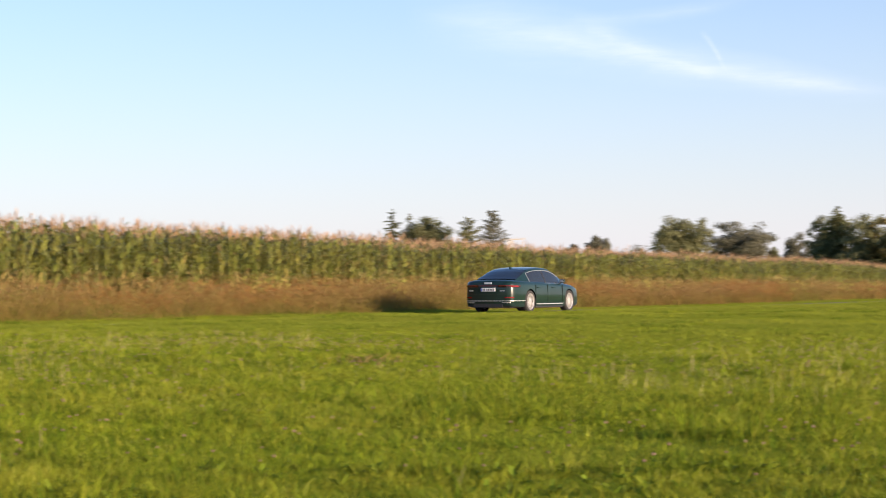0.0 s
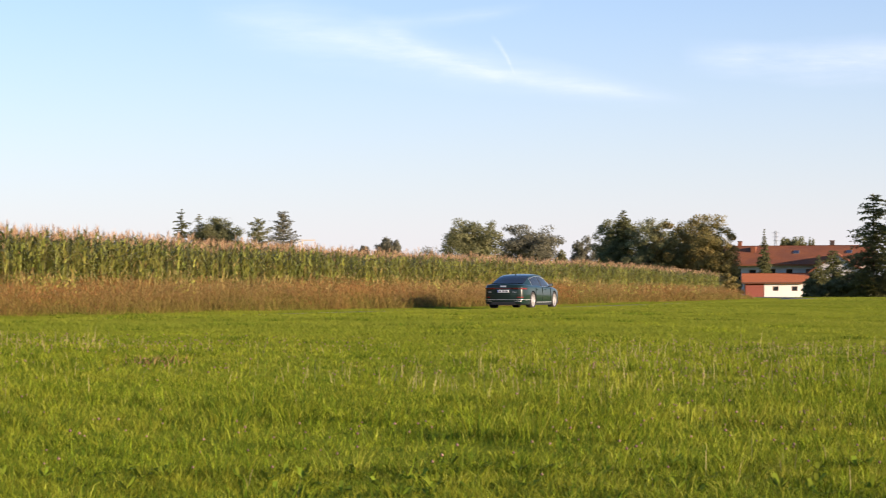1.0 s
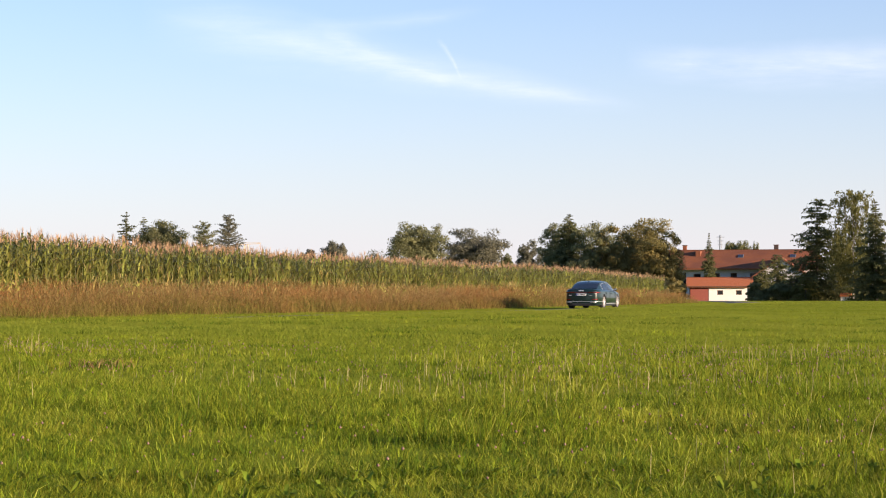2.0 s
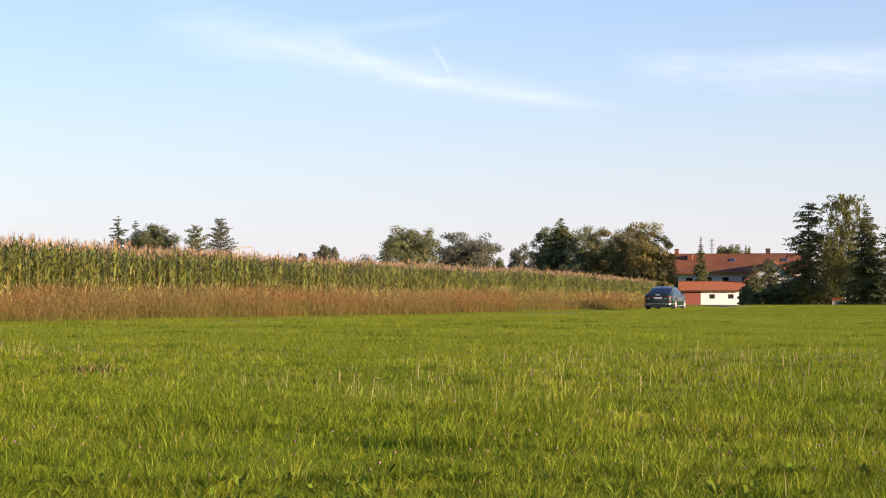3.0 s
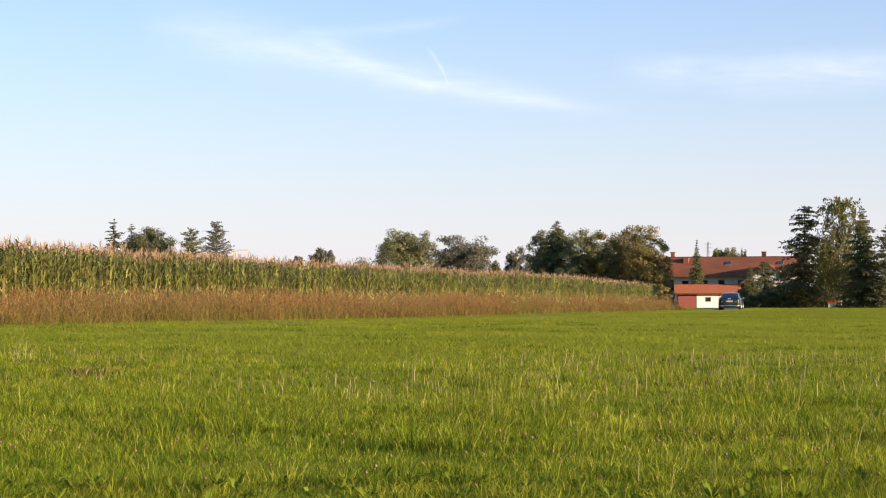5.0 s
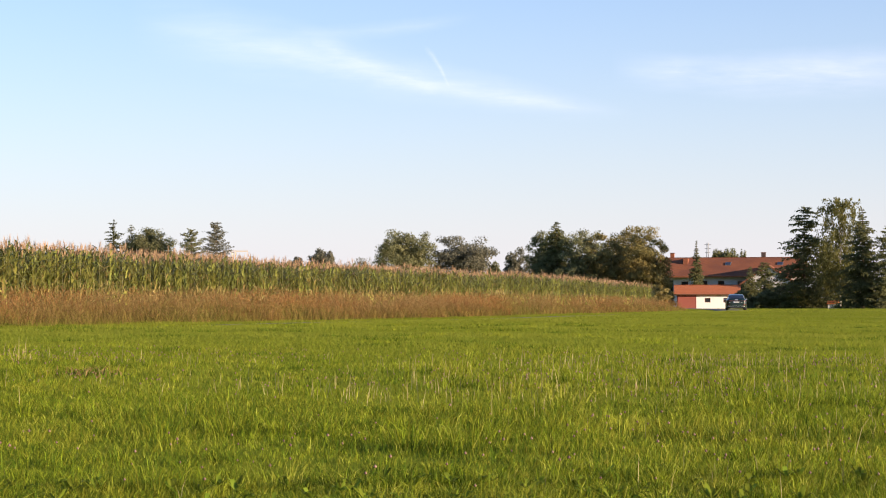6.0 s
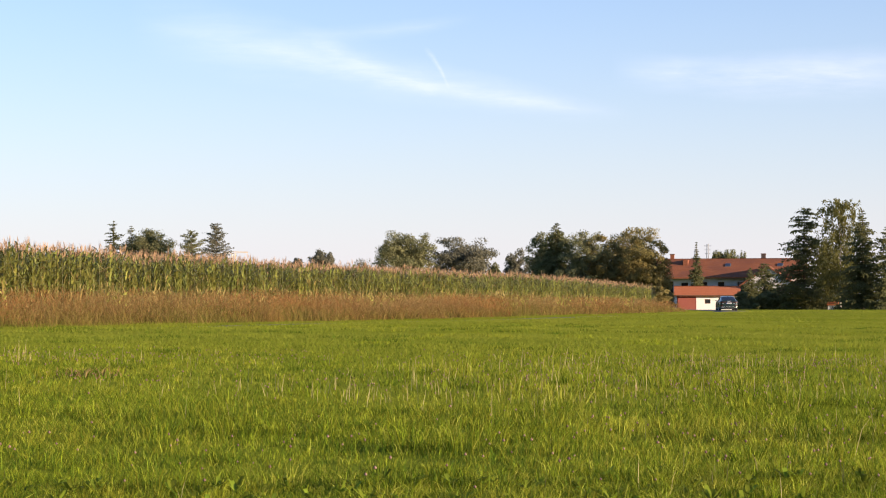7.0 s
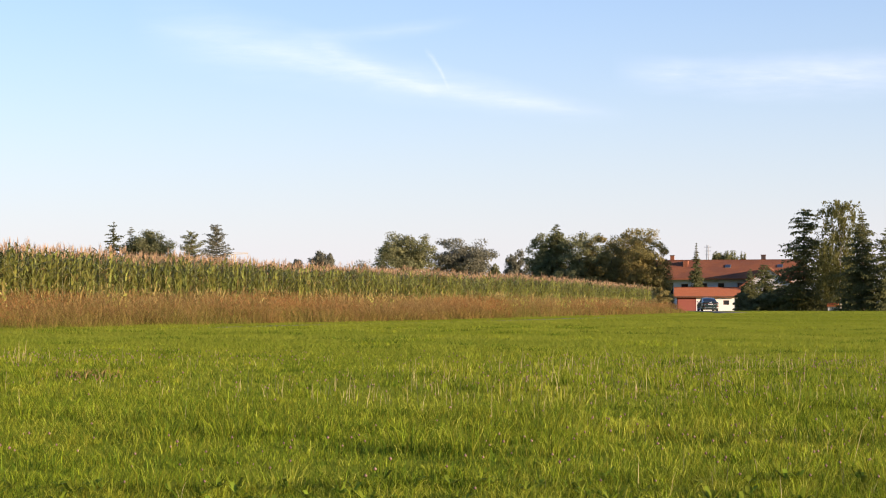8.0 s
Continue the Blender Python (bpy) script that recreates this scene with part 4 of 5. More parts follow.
def chimney(parent, x, y, z0, z1, w, mat):
    c = part("chimney", box(bmesh.new(), (x - w / 2, y - w / 2, z0), (x + w / 2, y + w / 2, z1), 0.02), mat, parent)
    part("cap", box(bmesh.new(), (x - w / 2 - 0.07, y - w / 2 - 0.07, z1), (x + w / 2 + 0.07, y + w / 2 + 0.07, z1 + 0.12), 0.02), M["timber"], c)


def build_farmhouse():
    x, y, _ = spot(1292, 500, 312)
    house = empty("farmhouse", pose(x, y, -0.5, 0, 0, -14), "long white farmhouse with a broad red tiled roof", "house")
    W, D, E_, R = 11.6, 12.0, 5.4, 8.1
    holes = [(-8.9, 2.3, 1.0, 2.1), (-6.6, 2.9, 1.1, 1.3), (-3.6, 2.9, 1.2, 1.4), (-0.8, 2.9, 1.0, 1.4), (2.6, 2.6, 1.6, 1.7), (-8.9, 0.0, 1.0, 2.0), (-4.0, 0.6, 1.2, 1.3), (0.5, 0.6, 1.2, 1.3)]
    bm = bmesh.new()
    walls_with_holes(bm, -W, W, 0, E_, -D / 2, -D / 2 + 0.35, holes)
    part("front_wall", bm, M["plaster_shaded"], house)
    for sx in (-1, 1):
        bm = bmesh.new()
        vs = [(sx * W, -D / 2 + 0.352, 0), (sx * W, D / 2, 0), (sx * W, D / 2, E_), (sx * W, 0, R - 0.25), (sx * W, -D / 2 + 0.352, E_)]
        slab(bm, vs if sx > 0 else vs[::-1], 0.35)
        part("gable_wall", bm, M["plaster_shaded"], house)
    part("rear_wall", box(bmesh.new(), (-W + 0.36, D / 2 - 0.35, 0), (W - 0.36, D / 2, E_)), M["plaster_shaded"], house)
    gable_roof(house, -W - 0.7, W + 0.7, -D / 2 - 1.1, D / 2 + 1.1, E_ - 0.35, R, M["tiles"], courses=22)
    for hx, hz, hw, hh in holes:
        window_part(house, hx, -D / 2 + 0.16, hz, hw, hh, None, "door" if hh > 1.9 else "window")
    bm = box(bmesh.new(), (-5.6, -D / 2 - 1.0, 2.55), (5.0, -D / 2 - 0.01, 2.7))
    bal = part("balcony", bm, M["timber"], house)
    for k in range(36):
        part("baluster", box(bmesh.new(), (-5.55 + k * 0.3, -D / 2 - 0.98, 2.71), (-5.43 + k * 0.3, -D / 2 - 0.94, 3.45)), M["timber"], bal)
    part("handrail", box(bmesh.new(), (-5.6, -D / 2 - 1.0, 3.452), (5.0, -D / 2 - 0.9, 3.53)), M["timber"], bal)
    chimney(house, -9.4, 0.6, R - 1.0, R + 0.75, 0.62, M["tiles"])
    chimney(house, 5.4, 0.6, R - 1.0, R + 0.75, 0.7, M["brick_dark"])
    # a tile-hung dormer box and two roof lights
    slope = (R - E_ + 0.35) / (D / 2 + 1.1)
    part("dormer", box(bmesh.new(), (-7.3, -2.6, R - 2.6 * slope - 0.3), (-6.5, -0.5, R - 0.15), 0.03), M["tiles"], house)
    for sx in (0.0, 8.3):
        yy = -2.6
        zz = R + yy * slope
        m = pose(sx, yy, zz + 0.1, math.degrees(math.atan(slope)))
        sky_light = part("roof_light", box(bmesh.new(), (-0.45, -0.6, -0.06), (0.45, 0.6, 0.03), 0.02), M["steel"], house, at=m)
        part("pane", box(bmesh.new(), (-0.37, -0.52, 0.032), (0.37, 0.52, 0.045)), M["pane_blue"], sky_light)
    # cross wing
    bm = bmesh.new()
    slab(bm, [(3.4, -D / 2 - 4.0, 0), (10.6, -D / 2 - 4.0, 0), (10.6, -D / 2 - 4.0, 4.2), (7.0, -D / 2 - 4.0, 6.6), (3.4, -D / 2 - 4.0, 4.2)], -0.3)
    part("wing_wall", bm, M["plaster_shaded"], house)
    bm = box(bmesh.new(), (3.4, -D / 2 - 3.69, 0), (3.7, -D / 2 - 0.01, 4.2))
    part("wing_wall", bm, M["plaster_shaded"], house)
    part("wing_wall", box(bmesh.new(), (10.3, -D / 2 - 3.69, 0), (10.6, -D / 2 - 0.01, 4.2)), M["plaster_shaded"], house)
    bm = bmesh.new()
    slab(bm, [(2.5, -D / 2 - 4.7, 3.72), (7.0, -D / 2 - 4.7, 6.75), (7.0, 0.5, 6.75), (2.5, 0.5, 3.72)], 0.2)
    slab(bm, [(7.0, -D / 2 - 4.7, 6.752), (11.5, -D / 2 - 4.7, 3.72), (11.5, 0.5, 3.72), (7.0, 0.5, 6.752)], 0.2)
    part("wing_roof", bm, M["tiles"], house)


def build_garage():
    x, y, _ = spot(1252, 545, 268)
    g = empty("garage", pose(x, y, -0.62, 0, 0, -8), "low white garage with a bright red tiled roof", "garage")
    W, D, E_, R = 4.45, 6.0, 2.28, 3.4
    split = -1.5
    holes = [(0.05, 1.02, 0.78, 0.62), (2.6, 1.02, 0.78, 0.62)]
    bm = bmesh.new()
    walls_with_holes(bm, split, W - 0.25, 0, E_, -D / 2, -D / 2 + 0.25, holes)
    part("front_wall", bm, M["plaster"], g)
    bm = bmesh.new()
    slab(bm, [(W - 0.248, -D / 2, 0), (W - 0.248, D / 2, 0), (W - 0.248, D / 2, E_), (W - 0.248, 0, R - 0.25), (W - 0.248, -D / 2, E_)], 0.25)
    part("gable_wall", bm, M["plaster"], g)
    part("rear_wall", box(bmesh.new(), (-W + 0.3, D / 2 - 0.25, 0), (W - 0.5, D / 2, E_)), M["plaster"], g)
    part("inner_wall", box(bmesh.new(), (-W + 0.3, -D / 2 + 0.3, 0), (-W + 0.5, D / 2 - 0.3, E_)), M["timber"], g)
    gable_roof(g, -W - 0.15, W + 0.15, -D / 2 - 0.6, D / 2 + 0.6, E_ - 0.12, R, M["tiles_new"], courses=12, thick=0.12)
    door = part("garage_door", box(bmesh.new(), (-W + 0.35, -D / 2 + 0.05, 0), (split - 0.01, -D / 2 + 0.13, E_ - 0.28), 0.01), M["garage_door"], g)
    for k in range(5):
        part("panel", box(bmesh.new(), (-W + 0.42, -D / 2 + 0.015, 0.06 + k * 0.36), (split - 0.08, -D / 2 + 0.049, 0.36 + k * 0.36), 0.008), M["garage_door"], door)
    for k in range(8):
        part("rafter", box(bmesh.new(), (-W + 0.2 + k * 0.4, -D / 2 - 0.5, E_ - 0.27), (-W + 0.3 + k * 0.4, -D / 2 + 0.04, E_ - 0.14)), M["timber"], g)
    for hx, hz, hw, hh in holes:
        window_part(g, hx, -D / 2 + 0.1, hz, hw, hh, None)
    bm = tube(bmesh.new(), (W - 0.45, -D / 2 - 0.07, 0), (W - 0.45, -D / 2 - 0.07, E_ - 0.1), 0.045)
    part("downpipe", bm, M["steel"], g)
    bm = tube(bmesh.new(), (-W - 0.1, -D / 2 - 0.62, E_ - 0.14), (W + 0.1, -D / 2 - 0.62, E_ - 0.14), 0.055)
    part("gutter", bm, M["timber"], g)


def build_outbuilding():
    x, y, _ = spot(1475, 540, 247)
    s = empty("garden_shed", pose(x, y, -0.6, 0, 0, -20), "small white shed glimpsed between tree trunks", "shed")
    part("wall", box(bmesh.new(), (-0.6, -0.6, 0), (0.6, 0.6, 0.95), 0.02), M["plaster"], s)
    gable_roof(s, -0.7, 0.7, -0.75, 0.75, 0.9, 1.2, M["tiles_new"], courses=5, thick=0.1)


def build_mast():
    x, y, top = spot(1253, 434, 370)
    mast = empty("roof_aerial", pose(x, y, 0), "thin grey lattice aerial mast behind the farmhouse", "aerial")
    bm = bmesh.new()
    for sx, sy in ((-1, -1), (1, -1), (1, 1), (-1, 1)):
        tube(bm, (sx * 0.35, sy * 0.35, 0), (sx * 0.12, sy * 0.12, top), 0.06, None, 5)
    part("mast", bm, M["steel"], mast)
    for k in range(3):
        part("arm", tube(bmesh.new(), (-0.7 + 0.1 * k, 0, top - 0.4 - 0.75 * k), (0.7 - 0.1 * k, 0, top - 0.4 - 0.75 * k), 0.05, None, 5), M["steel"], mast)


def build_crane():
    x, y, top = spot(413, 451, 560)
    c = empty("tower_crane", pose(x, y, 0), "slim tower crane far behind the maize field", "crane")
    bm = bmesh.new()
    for sx, sy in ((-1, -1), (1, -1), (1, 1), (-1, 1)):
        tube(bm, (sx * 0.5, sy * 0.5, 0), (sx * 0.5, sy * 0.5, top), 0.1, None, 5)
    for k in range(12):
        z = top * k / 12
        tube(bm, (-0.5, -0.5, z), (0.5, -0.5, z + top / 12), 0.06, None, 4)
    part("mast", bm, M["crane"], c)
    bm = bmesh.new()
    tube(bm, (-3.0, 0, top), (4.2, 0, top + 0.3), 0.10, None, 5)
    tube(bm, (-3.0, 0, top + 0.5), (4.2, 0, top + 0.6), 0.05, None, 5)
    part("jib", bm, M["crane"], c)


build_farmhouse()
build_garage()
build_outbuilding()
build_mast()
build_crane()


# ---- car ----
PAINT = material("dark_green_car_paint", (0.006, 0.018, 0.0145), (0.007, 0.021, 0.017), 3.0, 0.28, metal=0.0, coat=0.6, specular=0.2)
CHROME = material("bright_trim", (0.72, 0.73, 0.74), (0.66, 0.67, 0.68), 8.0, 0.36, metal=0.6)
ALLOY = material("polished_alloy", (0.55, 0.53, 0.51), (0.48, 0.47, 0.45), 12.0, 0.35, metal=0.5)
BLACK = material("black_plastic", (0.012, 0.012, 0.013), (0.02, 0.02, 0.02), 20.0, 0.5)
RUBBER = material("tyre_rubber", (0.018, 0.018, 0.018), (0.026, 0.025, 0.024), 16.0, 0.85)
RED_LENS = material("red_lamp_lens", (0.20, 0.006, 0.009), (0.15, 0.004, 0.006), 20.0, 0.12, coat=1.0)
RED_DARK = material("smoked_red_lens", (0.03, 0.002, 0.004), (0.022, 0.002, 0.003), 20.0, 0.12, coat=1.0)
LAMP_CLEAR = material("clear_lamp_lens", (0.2, 0.21, 0.22), (0.15, 0.16, 0.17), 20.0, 0.1, coat=1.0)
PLATE = material("plate_white", (0.74, 0.74, 0.72), (0.7, 0.7, 0.69), 9.0, 0.4)
INK = material("plate_ink", (0.03, 0.03, 0.035), None, 9.0, 0.5)
BLUE = material("plate_blue", (0.02, 0.06, 0.35), None, 9.0, 0.4)
LEATHER = material("dark_leather", (0.03, 0.027, 0.025), (0.02, 0.018, 0.017), 12.0, 0.6)
TINTED = glass("tinted_car_glass", (0.035, 0.042, 0.05))


def curve_of(pairs):
    ys, vs = np.array(pairs, float).T
    return lambda y: float(np.interp(y, ys, vs))


half_width = curve_of([(-2.6, 0.66), (-2.57, 0.755), (-2.5, 0.83), (-2.38, 0.88), (-2.2, 0.92), (-1.9, 0.95), (-1.3, 0.968), (0, 0.972), (1.3, 0.965), (1.9, 0.945), (2.3, 0.90), (2.48, 0.82), (2.57, 0.66)])
floor_z = curve_of([(-2.6, 0.235), (-2.45, 0.17), (-2.0, 0.15), (2.0, 0.15), (2.4, 0.17), (2.57, 0.24)])
shoulder = curve_of([(-2.6, 0.93), (-2.45, 0.985), (-2.1, 0.99), (-1.2, 0.975), (0.5, 0.94), (1.2, 0.91), (1.9, 0.85), (2.3, 0.76), (2.57, 0.6)])
deck = curve_of([(-2.6, 0.97), (-2.52, 1.05), (-2.4, 1.065), (-2.0, 1.075), (-1.5, 1.05), (0.8, 1.0), (1.3, 0.985), (1.8, 0.93), (2.25, 0.83), (2.5, 0.70), (2.57, 0.62)])
roof_z = curve_of([(-2.1, 1.07), (-1.9, 1.145), (-1.65, 1.25), (-1.4, 1.345), (-1.15, 1.415), (-0.9, 1.458), (-0.6, 1.485), (-0.2, 1.497), (0.2, 1.483), (0.45, 1.45), (0.7, 1.385), (0.95, 1.29), (1.2, 1.175), (1.45, 1.055), (1.55, 1.0)])
belt_w = curve_of([(-2.1, 0.74), (-1.7, 0.83), (-1.2, 0.875), (0, 0.895), (0.9, 0.89), (1.3, 0.83), (1.55, 0.76)])
rail_w = curve_of([(-2.1, 0.72), (-1.7, 0.69), (-1.2, 0.655), (-0.5, 0.655), (0.2, 0.655), (0.7, 0.67), (1.1, 0.70), (1.55, 0.74)])


def body_ring(y):
    w, zb, zs, zd = half_width(y), floor_z(y), shoulder(y), deck(y)
    mid = zb + (zs - zb) * 0.45
    pts = [(0, zb), (0.78 * w, zb), (0.945 * w, zb + 0.035), (0.985 * w, zb + 0.10), (0.992 * w, mid - 0.06), (w, mid + 0.04), (0.992 * w, mid + 0.16), (0.985 * w, zs - 0.10), (0.972 * w, zs - 0.045), (0.945 * w, zs - 0.005), (0.90 * w, zs + 0.35 * (zd - zs)), (0.70 * w, zs + 0.78 * (zd - zs)), (0.38 * w, zd - 0.008), (0, zd)]
    return [(x, y, z) for x, z in pts]


def cabin_point(y, v):
    """The cabin's skin: v 0 at the belt, 1 at the roof rail, 2 at the roof's middle."""
    zr, zb = roof_z(y), min(shoulder(y) - 0.012, roof_z(y) - 0.02)
    rail = zr - 0.055 * min(1, (zr - zb) / 0.3)
    if v <= 1:
        x = belt_w(y) + (rail_w(y) - belt_w(y)) * (v ** 1.15)
        return x, y, zb + (rail - zb) * v
    u = v - 1
    return rail_w(y) * math.cos(u * math.pi / 2), y, rail + (zr - rail) * math.sin(u * math.pi / 2)


def skin(y0, y1, v0, v1, ny, nv, mirror=False, both=False, out=0.0):
    """A patch of the cabin's skin, left side mirrored; both: right across the roof."""
    bm = bmesh.new()
    ys = np.linspace(y0, y1, ny + 1)
    if both:
        vs = [(1, v) for v in np.linspace(v0, 2, nv + 1)] + [(-1, v) for v in np.linspace(2, v0, nv + 1)[1:]]
    else:
        vs = [(-1 if mirror else 1, v) for v in np.linspace(v0, v1, nv + 1)]
    g = []
    for y in ys:
        row = []
        for s, v in vs:
            x, yy, z = cabin_point(float(y), float(v))
            row.append(bm.verts.new((s * (x + out), yy, z + out * 0.4)))
        g.append(row)
    for a, b in zip(g[:-1], g[1:]):
        for i in range(len(vs) - 1):
            bm.faces.new((a[i], a[i + 1], b[i + 1], b[i]))
    bmesh.ops.recalc_face_normals(bm, faces=bm.faces)
    # normals outward
    f = max(bm.faces, key=lambda q: q.calc_center_median().z)
    c = f.calc_center_median()
    if f.normal.dot(Vector((c.x, 0, max(0.2, c.z - 0.6)))) < 0:
        bmesh.ops.reverse_faces(bm, faces=bm.faces)
    return bm


def around_tail(x0, x1, z0, z1, out=0.01, deep=0.03, steps=44, lean=0.0):
    """A band that follows the tail's outline from x0 round to x1, where past the corner x counts on along the flank."""
    path = [(0.0, -2.6), (0.5, -2.6), (0.66, -2.6), (0.755, -2.57), (0.83, -2.5), (0.88, -2.38), (0.92, -2.2), (0.95, -1.9), (0.958, -1.7)]
    p = np.array(path)
    s = np.concatenate([[0], np.cumsum(np.hypot(*np.diff(p, axis=0).T))])
    bm = bmesh.new()
    rows = []
    sign = 1 if x1 >= 0 and x0 >= 0 else -1
    for q in np.linspace(abs(x0), abs(x1), steps + 1):
        px, py = np.interp(q, s, p[:, 0]), np.interp(q, s, p[:, 1])
        qx, qy = np.interp(q + 0.02, s, p[:, 0]) - np.interp(q - 0.02, s, p[:, 0]), np.interp(q + 0.02, s, p[:, 1]) - np.interp(q - 0.02, s, p[:, 1])
        n = math.hypot(qx, qy) or 1
        nx, ny = qy / n, -qx / n
        rows.append([bm.verts.new((sign * (px + nx * o), py + ny * o, z)) for o, z in ((out, z0), (out, z1), (out - deep, z1), (out - deep, z0))])
    for a, b in zip(rows[:-1], rows[1:]):
        for i in range(4):
            bm.faces.new((a[i], a[(i + 1) % 4], b[(i + 1) % 4], b[i]))
    bm.faces.new(rows[0])
    bm.faces.new(rows[-1][::-1])
    bmesh.ops.recalc_face_normals(bm, faces=bm.faces)
    return bm


def lathe(bm, profile, n=32):
    """A profile of (x, r) turned round the x axis."""
    rows = []
    for k in range(n):
        a = math.tau * k / n
        rows.append([bm.verts.new((x, r * math.cos(a), r * math.sin(a))) for x, r in profile])
    for k in range(n):
        a, b = rows[k], rows[(k + 1) % n]
        for i in range(len(profile) - 1):
            bm.faces.new((a[i], a[i + 1], b[i + 1], b[i]))
    bmesh.ops.recalc_face_normals(bm, faces=bm.faces)
    return bm


def wire(pts, r, n=6):
    bm = bmesh.new()
    for a, b in zip(pts[:-1], pts[1:]):
        tube(bm, a, b, r, None, n)
    return bm


WHEELS = [(0.83, -1.43), (-0.83, -1.43), (0.83, 1.57), (-0.83, 1.57)]
WHEEL_R = 0.358


def build_car():
    car_ = empty("car", pose(0, 0, 0), "dark green metallic saloon car driving away on the lane", "car")
    bm = bmesh.new()
    ys = [-2.6, -2.57, -2.52, -2.45, -2.38, -2.2, -2.0] + list(np.linspace(-1.8, 1.9, 24)) + [2.1, 2.25, 2.38, 2.48, 2.54, 2.57]
    rows = []
    for y in ys:
        r = body_ring(float(y))
        rows.append([bm.verts.new(p) for p in r] + [bm.verts.new((-x, q, z)) for x, q, z in r[-2:0:-1]])
    n = len(rows[0])
    for a, b in zip(rows[:-1], rows[1:]):
        for i in range(n):
            bm.faces.new((a[i], b[i], b[(i + 1) % n], a[(i + 1) % n]))
    bm.faces.new(rows[0])
    bm.faces.new(rows[-1][::-1])
    bmesh.ops.recalc_face_normals(bm, faces=bm.faces)
    body = part("body", bm, PAINT, car_, smooth_faces=True)
    # wheel wells cut out of the body
    cut = bmesh.new()
    for x, y in WHEELS:
        sx = 1 if x > 0 else -1
        tube(cut, (sx * 0.62, y, WHEEL_R), (sx * 1.2, y, WHEEL_R), 0.405, None, 40)
    cutter = part("cutter", cut, BLACK, None)
    mod = body.modifiers.new("wells", "BOOLEAN")
    mod.object, mod.operation, mod.solver = cutter, "DIFFERENCE", "EXACT"
    done = bpy.data.meshes.new_from_object(body.evaluated_get(bpy.context.evaluated_depsgraph_get()))
    body.modifiers.clear()
    body.data = done
    bpy.data.objects.remove(cutter)
    body.data.materials.clear()
    body.data.materials.append(PAINT)
    done.set_sharp_from_angle(angle=radians(35))

    # cabin: roof, pillars, glass
    part("roof", skin(-1.16, 0.52, 1.0, 2.0, 16, 6, both=True), PAINT, car_, smooth_faces=True)
    part("rear_window", skin(-2.02, -1.18, 1.02, 2.0, 12, 6, both=True), TINTED, car_, "dark tinted rear window", smooth_faces=True)
    part("windscreen", skin(0.54, 1.5, 1.02, 2.0, 12, 6, both=True), TINTED, car_, smooth_faces=True)
    for mirror in (False, True):
        part("rear_pillar", skin(-2.08, -1.3, 0.0, 1.0, 12, 5, mirror), PAINT, car_, smooth_faces=True)
        part("front_pillar", skin(1.02, 1.5, 0.0, 1.0, 8, 5, mirror), PAINT, car_, smooth_faces=True)
        part("roof_rail", skin(-1.3, 1.02, 0.86, 1.0, 24, 2, mirror), PAINT, car_, smooth_faces=True)
        part("side_window", skin(-1.3, -0.2, 0.0, 0.86, 12, 5, mirror), TINTED, car_, "dark tinted side window", smooth_faces=True)
        part("side_window", skin(-0.12, 1.02, 0.0, 0.86, 12, 5, mirror), TINTED, car_, "dark tinted side window", smooth_faces=True)
        part("door_pillar", skin(-0.2, -0.12, 0.0, 0.86, 1, 5, mirror, out=0.003), BLACK, car_)
        s = -1 if mirror else 1
        line = []
        for y in np.linspace(-1.3, 1.02, 26):
            x, yy, z = cabin_point(float(y), 0.87)
            line.append((s * (x + 0.008), yy, z))
        belt = []
        for y in np.linspace(-1.33, 1.1, 14):
            x, yy, z = cabin_point(float(y), 0.0)
            belt.append((s * (x + 0.012), yy, z + 0.012))
        part("window_trim", wire([belt[0], *line], 0.006), CHROME, car_, "bright trim over the side windows")
        part("window_trim", wire(belt, 0.005), CHROME, car_)
        # door mirror
        mir = part("door_mirror", box(bmesh.new(), (-0.09, -0.04, -0.06), (0.09, 0.06, 0.06), 0.035), PAINT, car_, at=pose(s * 1.0, 0.88, 1.02, 0, 0, -s * 8))
        part("mirror_glass", box(bmesh.new(), (-0.068, -0.046, -0.042), (0.068, -0.041, 0.042)), CHROME, mir)
        part("mirror_foot", box(bmesh.new(), (-0.16 if s > 0 else 0.06, -0.02, -0.09), (-0.06 if s > 0 else 0.16, 0.04, -0.05), 0.01), BLACK, mir)
        for y in (-0.85, 0.28):
            part("door_handle", box(bmesh.new(), (s * 0.955 if s > 0 else -0.985, y - 0.11, 0.80), (0.985 if s > 0 else -0.955, y + 0.11, 0.828), 0.008), PAINT, car_)
        for y in (-1.06, -0.16, 0.98):
            part("door_seam", box(bmesh.new(), (0.955 if s > 0 else -0.974, y - 0.0025, 0.34), (0.974 if s > 0 else -0.955, y + 0.0025, 0.9)), BLACK, car_)
        part("sill_trim", wire([(s * 0.952, -1.0, 0.275), (s * 0.956, 0, 0.27), (s * 0.952, 1.05, 0.275)], 0.014), CHROME, car_, "bright sill line")
        part("sill", box(bmesh.new(), (0.80 if s > 0 else -0.93, -1.02, 0.15), (0.93 if s > 0 else -0.80, 1.06, 0.235), 0.02), BLACK, car_)
        # lamps
        tail = part("tail_light", around_tail(s * 0.36, s * 1.24, 0.822, 0.890, 0.012), RED_DARK, car_, "red tail lamp wrapping the rear corner")
        part("light_guide", around_tail(s * 0.40, s * 1.1, 0.868, 0.880, 0.016, 0.004), RED_LENS, tail)
        # brighter red corner piece: sunlight on the lamp's end, put into the colour
        part("lamp_end", around_tail(s * 0.80, s * 1.14, 0.832, 0.862, 0.016, 0.004), RED_LENS, tail)
        part("reflector", around_tail(s * 0.60, s * 0.92, 0.475, 0.51, 0.010), RED_LENS, car_, "low red bumper reflector")
